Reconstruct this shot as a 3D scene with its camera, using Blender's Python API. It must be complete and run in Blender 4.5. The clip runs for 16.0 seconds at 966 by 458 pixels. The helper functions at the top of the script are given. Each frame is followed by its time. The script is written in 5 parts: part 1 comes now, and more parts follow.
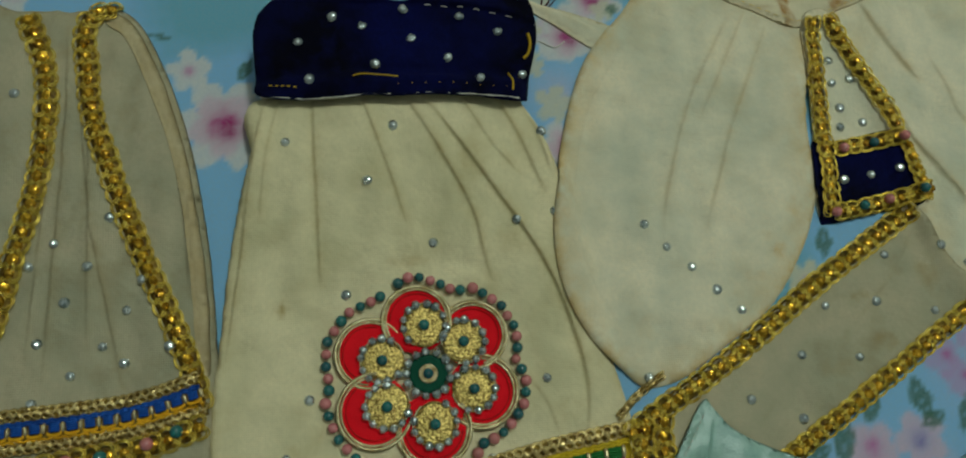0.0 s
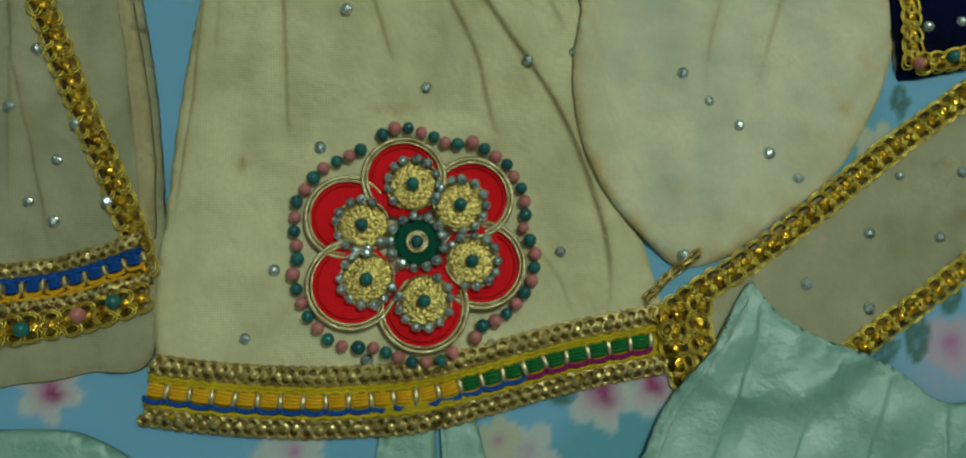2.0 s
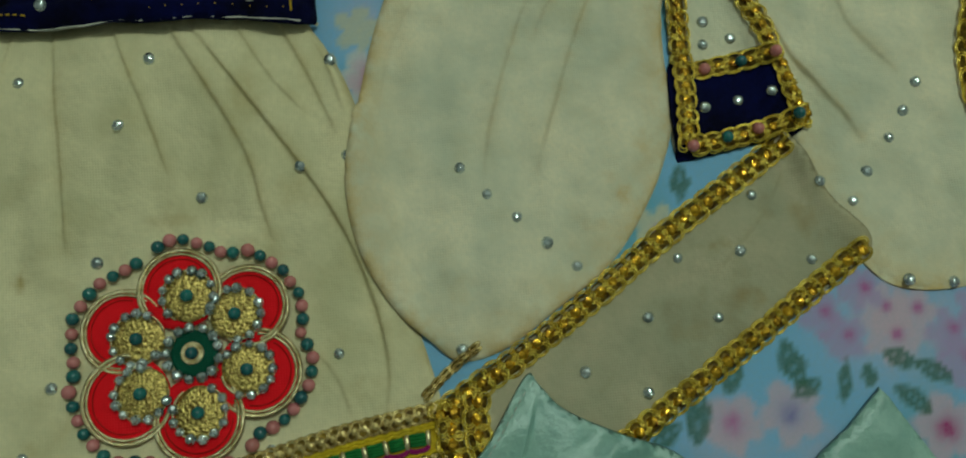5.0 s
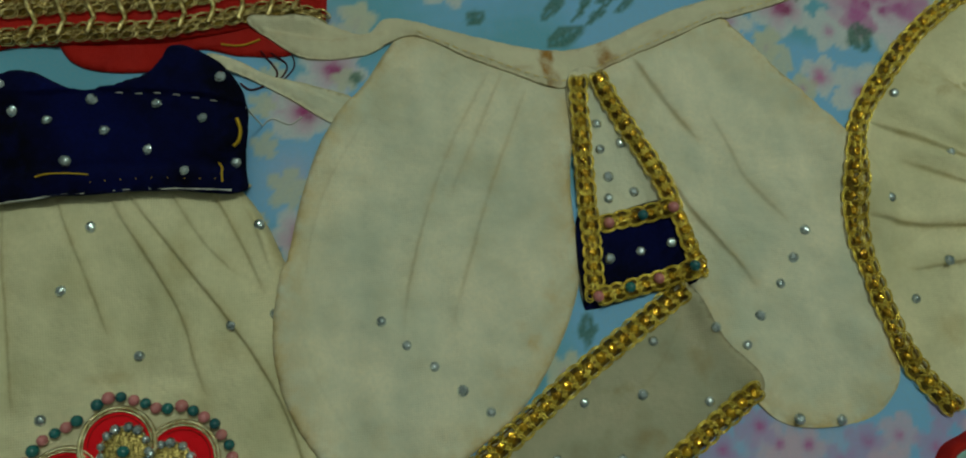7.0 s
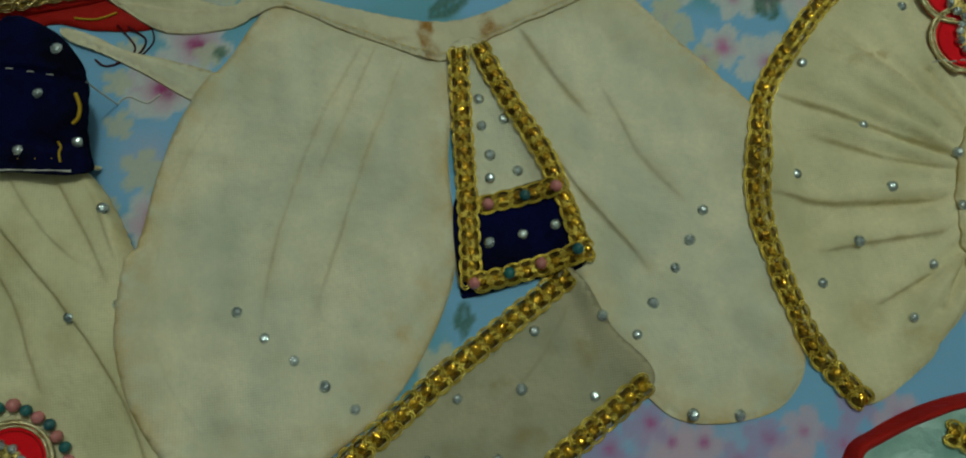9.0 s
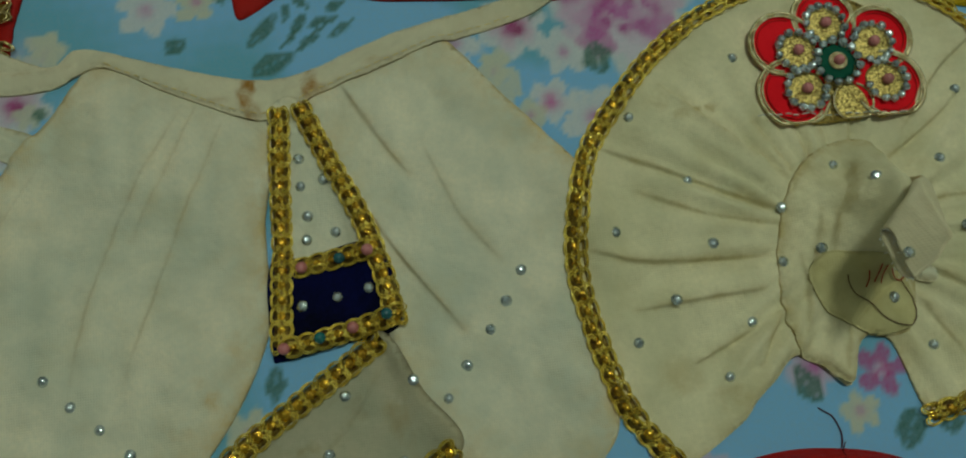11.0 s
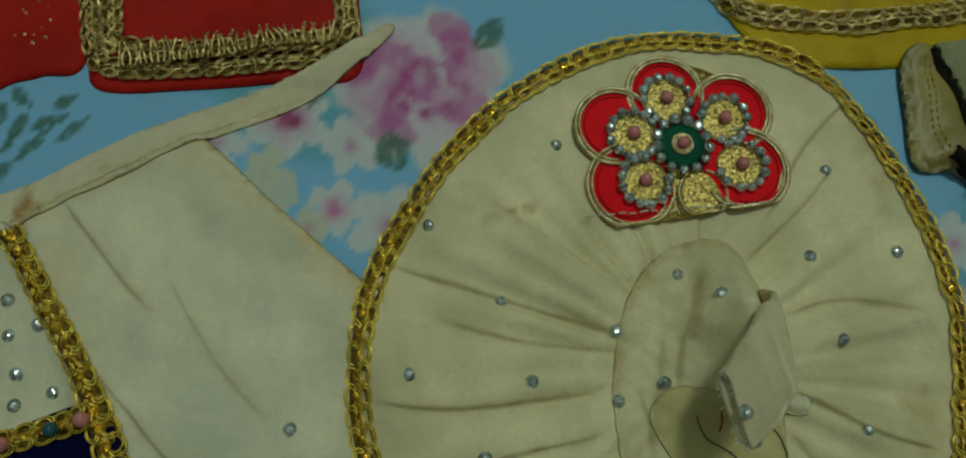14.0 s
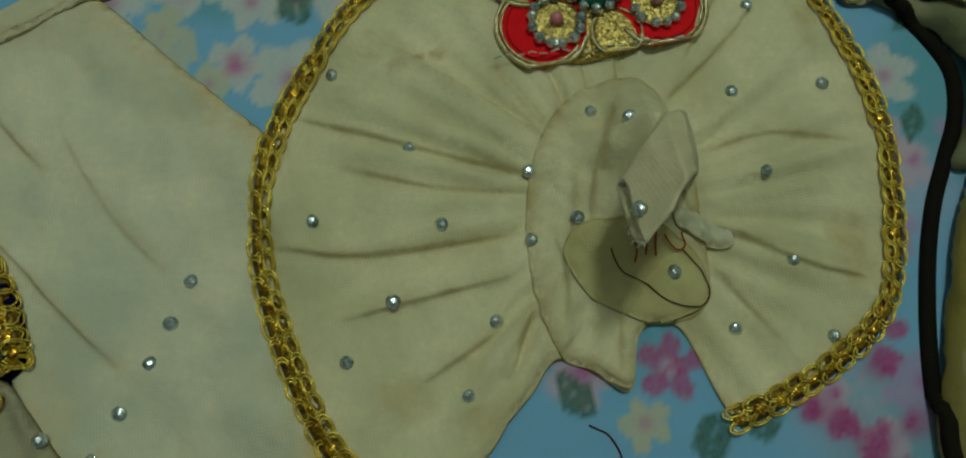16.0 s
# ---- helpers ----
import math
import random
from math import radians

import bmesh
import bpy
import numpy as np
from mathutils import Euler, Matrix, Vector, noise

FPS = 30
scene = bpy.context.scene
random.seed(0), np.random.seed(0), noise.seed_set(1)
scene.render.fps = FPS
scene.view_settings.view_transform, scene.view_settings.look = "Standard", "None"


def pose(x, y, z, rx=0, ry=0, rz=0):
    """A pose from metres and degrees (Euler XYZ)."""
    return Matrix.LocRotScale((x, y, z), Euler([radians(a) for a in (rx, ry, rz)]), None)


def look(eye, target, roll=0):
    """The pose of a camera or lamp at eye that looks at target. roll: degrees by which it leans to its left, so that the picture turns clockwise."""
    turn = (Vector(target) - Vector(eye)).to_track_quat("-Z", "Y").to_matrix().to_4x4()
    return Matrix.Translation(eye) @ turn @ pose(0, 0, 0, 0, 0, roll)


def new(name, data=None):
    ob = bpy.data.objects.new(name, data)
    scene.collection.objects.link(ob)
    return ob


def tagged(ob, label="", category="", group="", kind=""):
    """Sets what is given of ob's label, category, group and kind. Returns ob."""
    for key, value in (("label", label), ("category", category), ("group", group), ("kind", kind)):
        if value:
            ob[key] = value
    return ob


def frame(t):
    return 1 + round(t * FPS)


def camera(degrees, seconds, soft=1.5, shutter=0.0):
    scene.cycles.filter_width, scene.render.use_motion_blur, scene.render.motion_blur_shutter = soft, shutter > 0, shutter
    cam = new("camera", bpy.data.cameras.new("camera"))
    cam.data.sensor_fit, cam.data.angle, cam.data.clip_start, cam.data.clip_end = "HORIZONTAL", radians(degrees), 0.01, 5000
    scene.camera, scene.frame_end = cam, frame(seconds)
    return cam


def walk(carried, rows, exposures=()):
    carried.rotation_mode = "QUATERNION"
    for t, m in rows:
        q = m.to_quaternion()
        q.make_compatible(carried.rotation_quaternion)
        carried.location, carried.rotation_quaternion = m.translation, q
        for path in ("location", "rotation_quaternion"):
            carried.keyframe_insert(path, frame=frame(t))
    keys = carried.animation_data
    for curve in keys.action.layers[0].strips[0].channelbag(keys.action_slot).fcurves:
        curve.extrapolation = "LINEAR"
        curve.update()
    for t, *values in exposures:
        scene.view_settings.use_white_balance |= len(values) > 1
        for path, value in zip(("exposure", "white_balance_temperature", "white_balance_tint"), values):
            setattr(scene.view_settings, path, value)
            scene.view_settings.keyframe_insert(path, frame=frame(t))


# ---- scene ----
cam = camera(64.0, 16.0, soft=2.0)
PATH = [
    (0, (-0.023, 0.014, 0.319), (0.138, 0.449, -1.626), 17.7),
    (0.5, (-0.02, 0.009, 0.291), (0.122, 0.406, -1.664), 17.4),
    (1, (-0.013, 0.002, 0.265), (0.109, 0.384, -1.695), 15.9),
    (1.5, (-0.012, -0.003, 0.26), (0.112, 0.325, -1.709), 18.9),
    (2, (-0.015, -0.011, 0.259), (0.101, 0.307, -1.712), 18.5),
    (2.5, (-0.009, -0.02, 0.257), (0.104, 0.325, -1.71), 16.2),
    (3, (0.001, -0.02, 0.244), (0.13, 0.337, -1.719), 17.8),
    (3.5, (0.015, -0.014, 0.243), (0.143, 0.328, -1.724), 17.8),
    (4, (0.037, 0.0, 0.257), (0.156, 0.344, -1.71), 15.9),
    (4.5, (0.051, 0.007, 0.26), (0.174, 0.32, -1.712), 17.9),
    (5, (0.062, 0.014, 0.272), (0.183, 0.361, -1.694), 14.8),
    (5.2, (0.069, 0.013, 0.276), (0.178, 0.396, -1.684), 11.2),
    (7.3, (0.095, 0.056, 0.305), (0.245, 0.468, -1.646), 14.8),
    (7.5, (0.099, 0.053, 0.305), (0.246, 0.464, -1.646), 14.4),
    (8, (0.121, 0.051, 0.299), (0.262, 0.46, -1.654), 13.7),
    (8.5, (0.131, 0.047, 0.284), (0.261, 0.474, -1.666), 11.5),
    (9, (0.143, 0.044, 0.282), (0.278, 0.479, -1.666), 11.6),
    (9.5, (0.165, 0.051, 0.291), (0.292, 0.472, -1.66), 11.2),
    (10, (0.189, 0.052, 0.289), (0.333, 0.484, -1.658), 12.3),
    (10.2, (0.196, 0.055, 0.29), (0.329, 0.475, -1.661), 11.3),
    (12.3, (0.243, 0.069, 0.279), (0.385, 0.506, -1.667), 11.9),
    (12.5, (0.251, 0.077, 0.273), (0.401, 0.518, -1.672), 12.9),
    (13, (0.273, 0.085, 0.254), (0.424, 0.505, -1.696), 12.6),
    (13.5, (0.286, 0.092, 0.245), (0.464, 0.549, -1.694), 12.9),
    (14, (0.289, 0.099, 0.244), (0.483, 0.574, -1.689), 13.2),
    (14.5, (0.295, 0.09, 0.238), (0.475, 0.564, -1.697), 11.2),
    (15, (0.305, 0.074, 0.233), (0.483, 0.542, -1.704), 10.3),
    (15.5, (0.31, 0.065, 0.23), (0.488, 0.523, -1.709), 10.2),
    (16, (0.312, 0.052, 0.226), (0.485, 0.51, -1.713), 9.1),
]
walk(cam, [(t, look(eye, target, roll)) for t, eye, target, roll in PATH],
     [(0, 0.2, 6500, 24), (1, 0.2, 6500, 14), (2.5, 0.22, 6500, 10), (5, 0.1, 6500, 12), (7.5, -0.08, 6500, 15), (9, -0.08, 6500, 17), (12.5, -0.18, 6500, 16), (14, -0.22, 6500, 13), (16, -0.26, 6500, 11)])

# world: a dim room, lit by one lamp at the ceiling
scene.world = bpy.data.worlds.new("room_air")
scene.world.use_nodes = True
scene.world.node_tree.nodes["Background"].inputs[0].default_value = (0.55, 0.62, 0.60, 1)
scene.world.node_tree.nodes["Background"].inputs[1].default_value = 0.10
LAMP_AT = (0.50, 0.60, 1.70)
lamp_data = bpy.data.lights.new("lamp_glow", "POINT")
lamp_data.shadow_soft_size, lamp_data.energy, lamp_data.color = 0.10, 27.5, (0.80, 1.0, 0.86)
lamp = new("lamp_glow", lamp_data)
lamp.location = LAMP_AT


# ---- materials ----
def material(name):
    m = bpy.data.materials.new(name)
    m.use_nodes = True
    return m, m.node_tree.nodes, m.node_tree.links, m.node_tree.nodes["Principled BSDF"]


def noise_node(n, l, scale, detail=4.0, rough=0.55, where="Object"):
    co = n.new("ShaderNodeTexCoord")
    no = n.new("ShaderNodeTexNoise")
    no.inputs["Scale"].default_value, no.inputs["Detail"].default_value = scale, detail
    no.inputs["Roughness"].default_value = rough
    l.new(co.outputs[where], no.inputs["Vector"])
    return no.outputs["Fac"]


def ramp(n, l, fac, a, b):
    mr = n.new("ShaderNodeMapRange")
    mr.inputs["From Min"].default_value, mr.inputs["From Max"].default_value = a, b
    l.new(fac, mr.inputs["Value"])
    return mr.outputs["Result"]


def mix(n, l, fac, a, b):
    mx = n.new("ShaderNodeMix")
    mx.data_type = "RGBA"
    for sock, v in ((mx.inputs[0], fac), (mx.inputs[6], a), (mx.inputs[7], b)):
        if isinstance(v, tuple):
            sock.default_value = (*v, 1) if len(v) == 3 else v
        elif isinstance(v, (int, float)):
            sock.default_value = v
        else:
            l.new(v, sock)
    return mx.outputs[2]


def mathn(n, l, op, a, b):
    q = n.new("ShaderNodeMath")
    q.operation = op
    for sock, v in zip(q.inputs, (a, b)):
        if isinstance(v, (int, float)):
            sock.default_value = v
        else:
            l.new(v, sock)
    return q.outputs[0]


def bumped(n, l, bsdf, height, strength, distance):
    b = n.new("ShaderNodeBump")
    b.inputs["Strength"].default_value, b.inputs["Distance"].default_value = strength, distance
    l.new(height, b.inputs["Height"])
    l.new(b.outputs["Normal"], bsdf.inputs["Normal"])


def weave(n, l, period):
    co = n.new("ShaderNodeTexCoord")
    made = []
    for direction in ("X", "Y"):
        w = n.new("ShaderNodeTexWave")
        w.bands_direction = direction
        w.inputs["Scale"].default_value, w.inputs["Distortion"].default_value = 0.314 / period, 1.2
        w.inputs["Detail"].default_value, w.inputs["Detail Scale"].default_value = 1.0, 2.0
        l.new(co.outputs["Object"], w.inputs["Vector"])
        made.append(w.outputs["Fac"])
    return mathn(n, l, "ADD", made[0], made[1])


def fabric(name, light, dark, stain, rough=0.85, stained=0.5, period=0.0009, sheen=0.0, aged=None):
    """Woven cloth; aged: the colour of old creases and hems, where the mesh says how far they have yellowed."""
    m, n, l, b = material(name)
    broad = ramp(n, l, noise_node(n, l, 26, 5, 0.6), 0.36, 0.64)
    spots = ramp(n, l, noise_node(n, l, 55, 6, 0.62), 0.53, 0.76)
    grain = ramp(n, l, noise_node(n, l, 620, 3), 0.3, 0.7)
    col = mix(n, l, broad, light, dark)
    col = mix(n, l, mathn(n, l, "MULTIPLY", spots, stained), col, stain)
    col = mix(n, l, mathn(n, l, "MULTIPLY", grain, 0.34), col, dark)
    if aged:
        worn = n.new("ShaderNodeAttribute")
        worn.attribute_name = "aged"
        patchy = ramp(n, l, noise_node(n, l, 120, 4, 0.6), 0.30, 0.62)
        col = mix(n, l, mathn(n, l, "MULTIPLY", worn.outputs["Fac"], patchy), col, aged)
    l.new(col, b.inputs["Base Color"])
    b.inputs["Roughness"].default_value = rough
    b.inputs["Sheen Weight"].default_value = sheen
    b.inputs["Specular IOR Level"].default_value = 0.12
    slub = mathn(n, l, "MULTIPLY", weave(n, l, period), 0.05)
    crumple = mathn(n, l, "MULTIPLY", noise_node(n, l, 38, 4, 0.5), 3.4)
    bumped(n, l, b, mathn(n, l, "ADD", mathn(n, l, "ADD", slub, mathn(n, l, "MULTIPLY", noise_node(n, l, 150, 5), 0.6)), crumple), 0.45, 0.0016)
    return m


def satin(name, light, dark, rough=0.36):
    m, n, l, b = material(name)
    broad = ramp(n, l, noise_node(n, l, 34, 5, 0.65), 0.34, 0.66)
    l.new(mix(n, l, broad, light, dark), b.inputs["Base Color"])
    b.inputs["Roughness"].default_value = rough
    b.inputs["Specular IOR Level"].default_value = 0.9
    b.inputs["Anisotropic"].default_value = 0.5
    b.inputs["Coat Weight"].default_value, b.inputs["Coat Roughness"].default_value = 0.15, 0.35
    bumped(n, l, b, mathn(n, l, "ADD", noise_node(n, l, 60, 7, 0.66), mathn(n, l, "MULTIPLY", noise_node(n, l, 420, 2), 0.16)), 0.65, 0.0022)
    return m


def metal(name, base, deep, rough, varied=True, grit=1500, metallic=0.92, fleck=380):
    m, n, l, b = material(name)
    fac = ramp(n, l, noise_node(n, l, fleck, 3), 0.35, 0.65)
    if varied:
        info = n.new("ShaderNodeObjectInfo")
        fac = mathn(n, l, "MULTIPLY", fac, mathn(n, l, "ADD", info.outputs["Random"], 0.4))
    l.new(mix(n, l, fac, base, deep), b.inputs["Base Color"])
    b.inputs["Metallic"].default_value = metallic
    b.inputs["Roughness"].default_value = rough
    bumped(n, l, b, noise_node(n, l, grit, 2), 0.6, 0.0004 if grit > 1000 else 0.0012)
    return m


def glossy(name, base, deep, rough, coat=0.3):
    m, n, l, b = material(name)
    info = n.new("ShaderNodeObjectInfo")
    l.new(mix(n, l, info.outputs["Random"], base, deep), b.inputs["Base Color"])
    b.inputs["Roughness"].default_value = rough
    b.inputs["Coat Weight"].default_value = coat
    return m


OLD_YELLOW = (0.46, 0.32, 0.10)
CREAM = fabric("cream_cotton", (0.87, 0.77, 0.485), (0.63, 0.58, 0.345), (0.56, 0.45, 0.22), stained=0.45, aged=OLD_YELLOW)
CREAM_OLD = fabric("cream_cotton_stained", (0.52, 0.455, 0.30), (0.37, 0.36, 0.24), (0.30, 0.22, 0.10), stained=0.5, aged=(0.34, 0.24, 0.09))
CREAM_SMOOTH = fabric("cream_poplin", (0.86, 0.77, 0.545), (0.59, 0.595, 0.44), (0.60, 0.49, 0.25), stained=0.35, aged=(0.66, 0.46, 0.18))
CREAM_HEM = fabric("yellowed_hem", (0.75, 0.64, 0.40), (0.64, 0.56, 0.35), (0.52, 0.39, 0.17), stained=0.4, aged=(0.58, 0.40, 0.14))
CREAM_RUST = fabric("cream_band_with_rust", (0.75, 0.67, 0.45), (0.64, 0.59, 0.40), (0.60, 0.48, 0.24), stained=0.4, aged=(0.36, 0.165, 0.03))
CREAM_TAN = fabric("cream_hem", (0.62, 0.53, 0.32), (0.52, 0.43, 0.25), (0.36, 0.25, 0.10), stained=0.5, aged=(0.40, 0.27, 0.10))
OLD_LINING = fabric("yellowed_lining", (0.70, 0.61, 0.30), (0.57, 0.50, 0.23), (0.40, 0.29, 0.09), stained=0.5, aged=(0.36, 0.24, 0.07))
# bright blue and black noise patches put the velvet's sheen into its colour
VELVET = fabric("navy_velvet", (0.0018, 0.0045, 0.062), (0.0006, 0.001, 0.006), (0.003, 0.008, 0.10), stained=0.5, rough=0.95)
RED_CLOTH = fabric("red_cloth", (0.50, 0.016, 0.008), (0.36, 0.010, 0.006), (0.30, 0.01, 0.005), rough=0.6)
RED_FELT = fabric("red_felt", (0.95, 0.012, 0.020), (0.84, 0.008, 0.014), (0.60, 0.01, 0.01), rough=0.8, stained=0.2)
GREEN_FELT = fabric("green_felt", (0.005, 0.11, 0.06), (0.003, 0.07, 0.04), (0.002, 0.04, 0.02), rough=0.8)
YELLOW_CLOTH = fabric("yellow_cloth", (0.62, 0.42, 0.012), (0.46, 0.30, 0.010), (0.30, 0.18, 0.01), rough=0.5)
OLIVE = satin("olive_gold_satin", (0.34, 0.27, 0.06), (0.20, 0.16, 0.035), 0.5)
OLIVE_DULL = fabric("olive_lining", (0.34, 0.34, 0.20), (0.24, 0.24, 0.13), (0.2, 0.18, 0.08))
MINT = satin("mint_satin", (0.38, 0.60, 0.50), (0.19, 0.39, 0.33), 0.38)
GOLD = metal("gold_thread", (0.98, 0.76, 0.13), (0.80, 0.54, 0.06), 0.26, varied=False, metallic=0.62)
GOLD_PALE = metal("pale_gold_thread", (0.92, 0.73, 0.32), (0.42, 0.28, 0.08), 0.26, varied=False, metallic=0.78)
ZARI = metal("gold_zari", (0.95, 0.72, 0.22), (0.22, 0.13, 0.03), 0.34, varied=False, grit=950, metallic=0.85, fleck=1000)
RIBBON = metal("dull_gold_ribbon", (0.34, 0.22, 0.03), (0.10, 0.055, 0.01), 0.5, varied=False, grit=900, metallic=0.6)
STRAND = metal("silver_gold_strand", (0.95, 0.83, 0.52), (0.55, 0.42, 0.18), 0.26, varied=False, metallic=0.7)
AMBER = metal("amber_sequin", (0.98, 0.55, 0.04), (0.16, 0.06, 0.01), 0.12)
SILVER = metal("silver_stone", (0.88, 0.95, 0.96), (0.30, 0.37, 0.39), 0.08, metallic=0.93)
BEAD_GREEN = glossy("teal_bead", (0.014, 0.17, 0.155), (0.010, 0.09, 0.105), 0.16)
BEAD_PINK = glossy("pink_bead", (0.62, 0.20, 0.20), (0.50, 0.17, 0.15), 0.22)
YARN_YELLOW = fabric("yellow_yarn", (0.70, 0.50, 0.02), (0.5, 0.33, 0.01), (0.3, 0.3, 0.05), rough=0.6)
YARN_ORANGE = fabric("orange_yarn", (0.88, 0.47, 0.02), (0.72, 0.35, 0.012), (0.4, 0.15, 0.01), rough=0.55)
YARN_BLUE = fabric("blue_yarn", (0.01, 0.10, 0.42), (0.008, 0.06, 0.28), (0.01, 0.03, 0.15), rough=0.5)
YARN_GREEN = fabric("green_yarn", (0.015, 0.20, 0.045), (0.01, 0.12, 0.03), (0.01, 0.06, 0.02), rough=0.5)
YARN_PINK = fabric("magenta_yarn", (0.34, 0.012, 0.13), (0.22, 0.008, 0.09), (0.1, 0.01, 0.05), rough=0.5)
DARK_EDGE = fabric("dark_edge", (0.016, 0.012, 0.008), (0.008, 0.006, 0.004), (0.03, 0.02, 0.01))
THREAD_DARK = fabric("maroon_thread", (0.12, 0.01, 0.015), (0.06, 0.008, 0.01), (0.03, 0.01, 0.01))
THREAD_YELLOW = fabric("yellow_thread", (0.70, 0.46, 0.04), (0.5, 0.3, 0.02), (0.3, 0.2, 0.02))
THREAD_GOLDEN = fabric("golden_thread", (0.85, 0.64, 0.16), (0.75, 0.52, 0.10), (0.6, 0.4, 0.1))
THREAD_WHITE = fabric("white_thread", (0.7, 0.68, 0.6), (0.55, 0.53, 0.46), (0.4, 0.35, 0.3))
PLASTER = fabric("wall_plaster", (0.70, 0.70, 0.66), (0.62, 0.62, 0.57), (0.52, 0.52, 0.46), stained=0.2)
FLOOR_MAT = fabric("floor_cement", (0.30, 0.28, 0.25), (0.24, 0.22, 0.20), (0.18, 0.16, 0.14))

# ---- the surface of the bed and all that lies on it, as a growing height field ----
STEP = 0.001
X0, X1, Y0, Y1 = -0.27, 0.57, -0.13, 0.33
GX, GY = np.meshgrid(np.arange(X0, X1, STEP), np.arange(Y0, Y1, STEP))
RNG = np.random.default_rng(7)


def waves(x, y, size, count=14, seed=1):
    """A soft random relief between about -1 and 1, of that wavelength in metres."""
    r = np.random.default_rng(seed)
    out = 0.0 * x
    for _ in range(count if x.size < 150000 else count - 4):
        a, k = r.uniform(0, 2 * math.pi), 2 * math.pi / (size * r.uniform(0.6, 1.8))
        out = out + np.sin((x * math.cos(a) + y * math.sin(a)) * k + r.uniform(0, 6.28))
    return out / math.sqrt(count)


HEIGHT = 0.0006 * waves(GX, GY, 0.12, seed=3)


def blur(a, times):
    for _ in range(times):
        a = np.pad(a, 1, mode="edge")
        a = (a[:-2] + 2 * a[1:-1] + a[2:]) / 4
        a = (a[:, :-2] + 2 * a[:, 1:-1] + a[:, 2:]) / 4
    return a


def grow(a, times):
    for _ in range(times):
        p = np.pad(a, 1, mode="edge")
        a = np.maximum.reduce([p[1:-1, 1:-1], p[:-2, 1:-1], p[2:, 1:-1], p[1:-1, :-2], p[1:-1, 2:]])
    return a


def sample(field, x, y):
    u, v = (np.asarray(x) - X0) / STEP, (np.asarray(y) - Y0) / STEP
    u, v = np.clip(u, 0, field.shape[1] - 1.001), np.clip(v, 0, field.shape[0] - 1.001)
    i, j = u.astype(int), v.astype(int)
    f, g = u - i, v - j
    return (field[j, i] * (1 - f) + field[j, i + 1] * f) * (1 - g) + (field[j + 1, i] * (1 - f) + field[j + 1, i + 1] * f) * g


def curve(points, step, closed=False):
    """A smooth line through points in millimetres, cut into even steps, in metres."""
    p = np.array(points, float) / 1000
    n = len(p)
    get = (lambda i: p[i % n]) if closed else (lambda i: p[min(max(i, 0), n - 1)])
    out = []
    for i in range(n if closed else n - 1):
        a, b, c, d = get(i - 1), get(i), get(i + 1), get(i + 2)
        for s in np.linspace(0, 1, 24, endpoint=False):
            out.append(0.5 * (2 * b + (c - a) * s + (2 * a - 5 * b + 4 * c - d) * s * s + (3 * b - a - 3 * c + d) * s ** 3))
    out.append(p[0] if closed else p[-1])
    out = np.array(out)
    run = np.concatenate([[0], np.cumsum(np.linalg.norm(np.diff(out, axis=0), axis=1))])
    count = max(2, int(round(run[-1] / step)) + 1)
    at = np.linspace(0, run[-1], count)
    line = np.stack([np.interp(at, run, out[:, k]) for k in (0, 1)], axis=1)
    return line[:-1] if closed else line


def inside(poly, x, y):
    hit = np.zeros(x.shape, bool)
    a, b = poly, np.roll(poly, -1, axis=0)
    for (ax, ay), (bx, by) in zip(a, b):
        if ay != by:
            hit ^= ((ay > y) != (by > y)) & (x < (bx - ax) * (y - ay) / (by - ay) + ax)
    return hit


def covered(poly):
    """Which cells of the height field lie inside a closed line."""
    out = np.zeros(GX.shape, bool)
    gx = GX[0]
    for j in range(max(0, int((poly[:, 1].min() - Y0) / STEP)), min(GX.shape[0], int((poly[:, 1].max() - Y0) / STEP) + 2)):
        y = GY[j, 0]
        a, b = poly, np.roll(poly, -1, axis=0)
        cross = (a[:, 1] > y) != (b[:, 1] > y)
        if cross.any():
            a, b = a[cross], b[cross]
            at = a[:, 0] + (y - a[:, 1]) / (b[:, 1] - a[:, 1]) * (b[:, 0] - a[:, 0])
            out[j] = (gx[None, :] < at[:, None]).sum(axis=0) % 2 == 1
    return out


def pleat(x, y, points, amp, wide):
    """Height of a pleat at places: a ledge with a groove before it, steep on the line's left side, running out on its right."""
    line = curve(points, 0.002)
    best, side, along = np.full(x.shape, 9.0), np.ones(x.shape), np.zeros(x.shape)
    for k in range(len(line) - 1):
        a, d = line[k], line[k + 1] - line[k]
        s = np.clip(((x - a[0]) * d[0] + (y - a[1]) * d[1]) / (d @ d), 0, 1)
        r = np.hypot(x - a[0] - s * d[0], y - a[1] - s * d[1])
        near = r < best
        best = np.where(near, r, best)
        side = np.where(near, np.sign(d[0] * (y - a[1]) - d[1] * (x - a[0])), side)
        along = np.where(near, (k + s) / (len(line) - 1), along)
    fade = np.clip(np.minimum(along, 1 - along) * 6 + 0.05, 0, 1)
    groove = -0.25 * np.exp(-((best - 0.0009) / 0.0012) ** 2)
    ledge = np.where(side > 0, np.maximum(1 - best / 0.0012, 0) + np.where(best > 0.0003, groove, 0), np.exp(-(best / wide) ** 1.3))
    return 0.68 * amp * fade * ledge


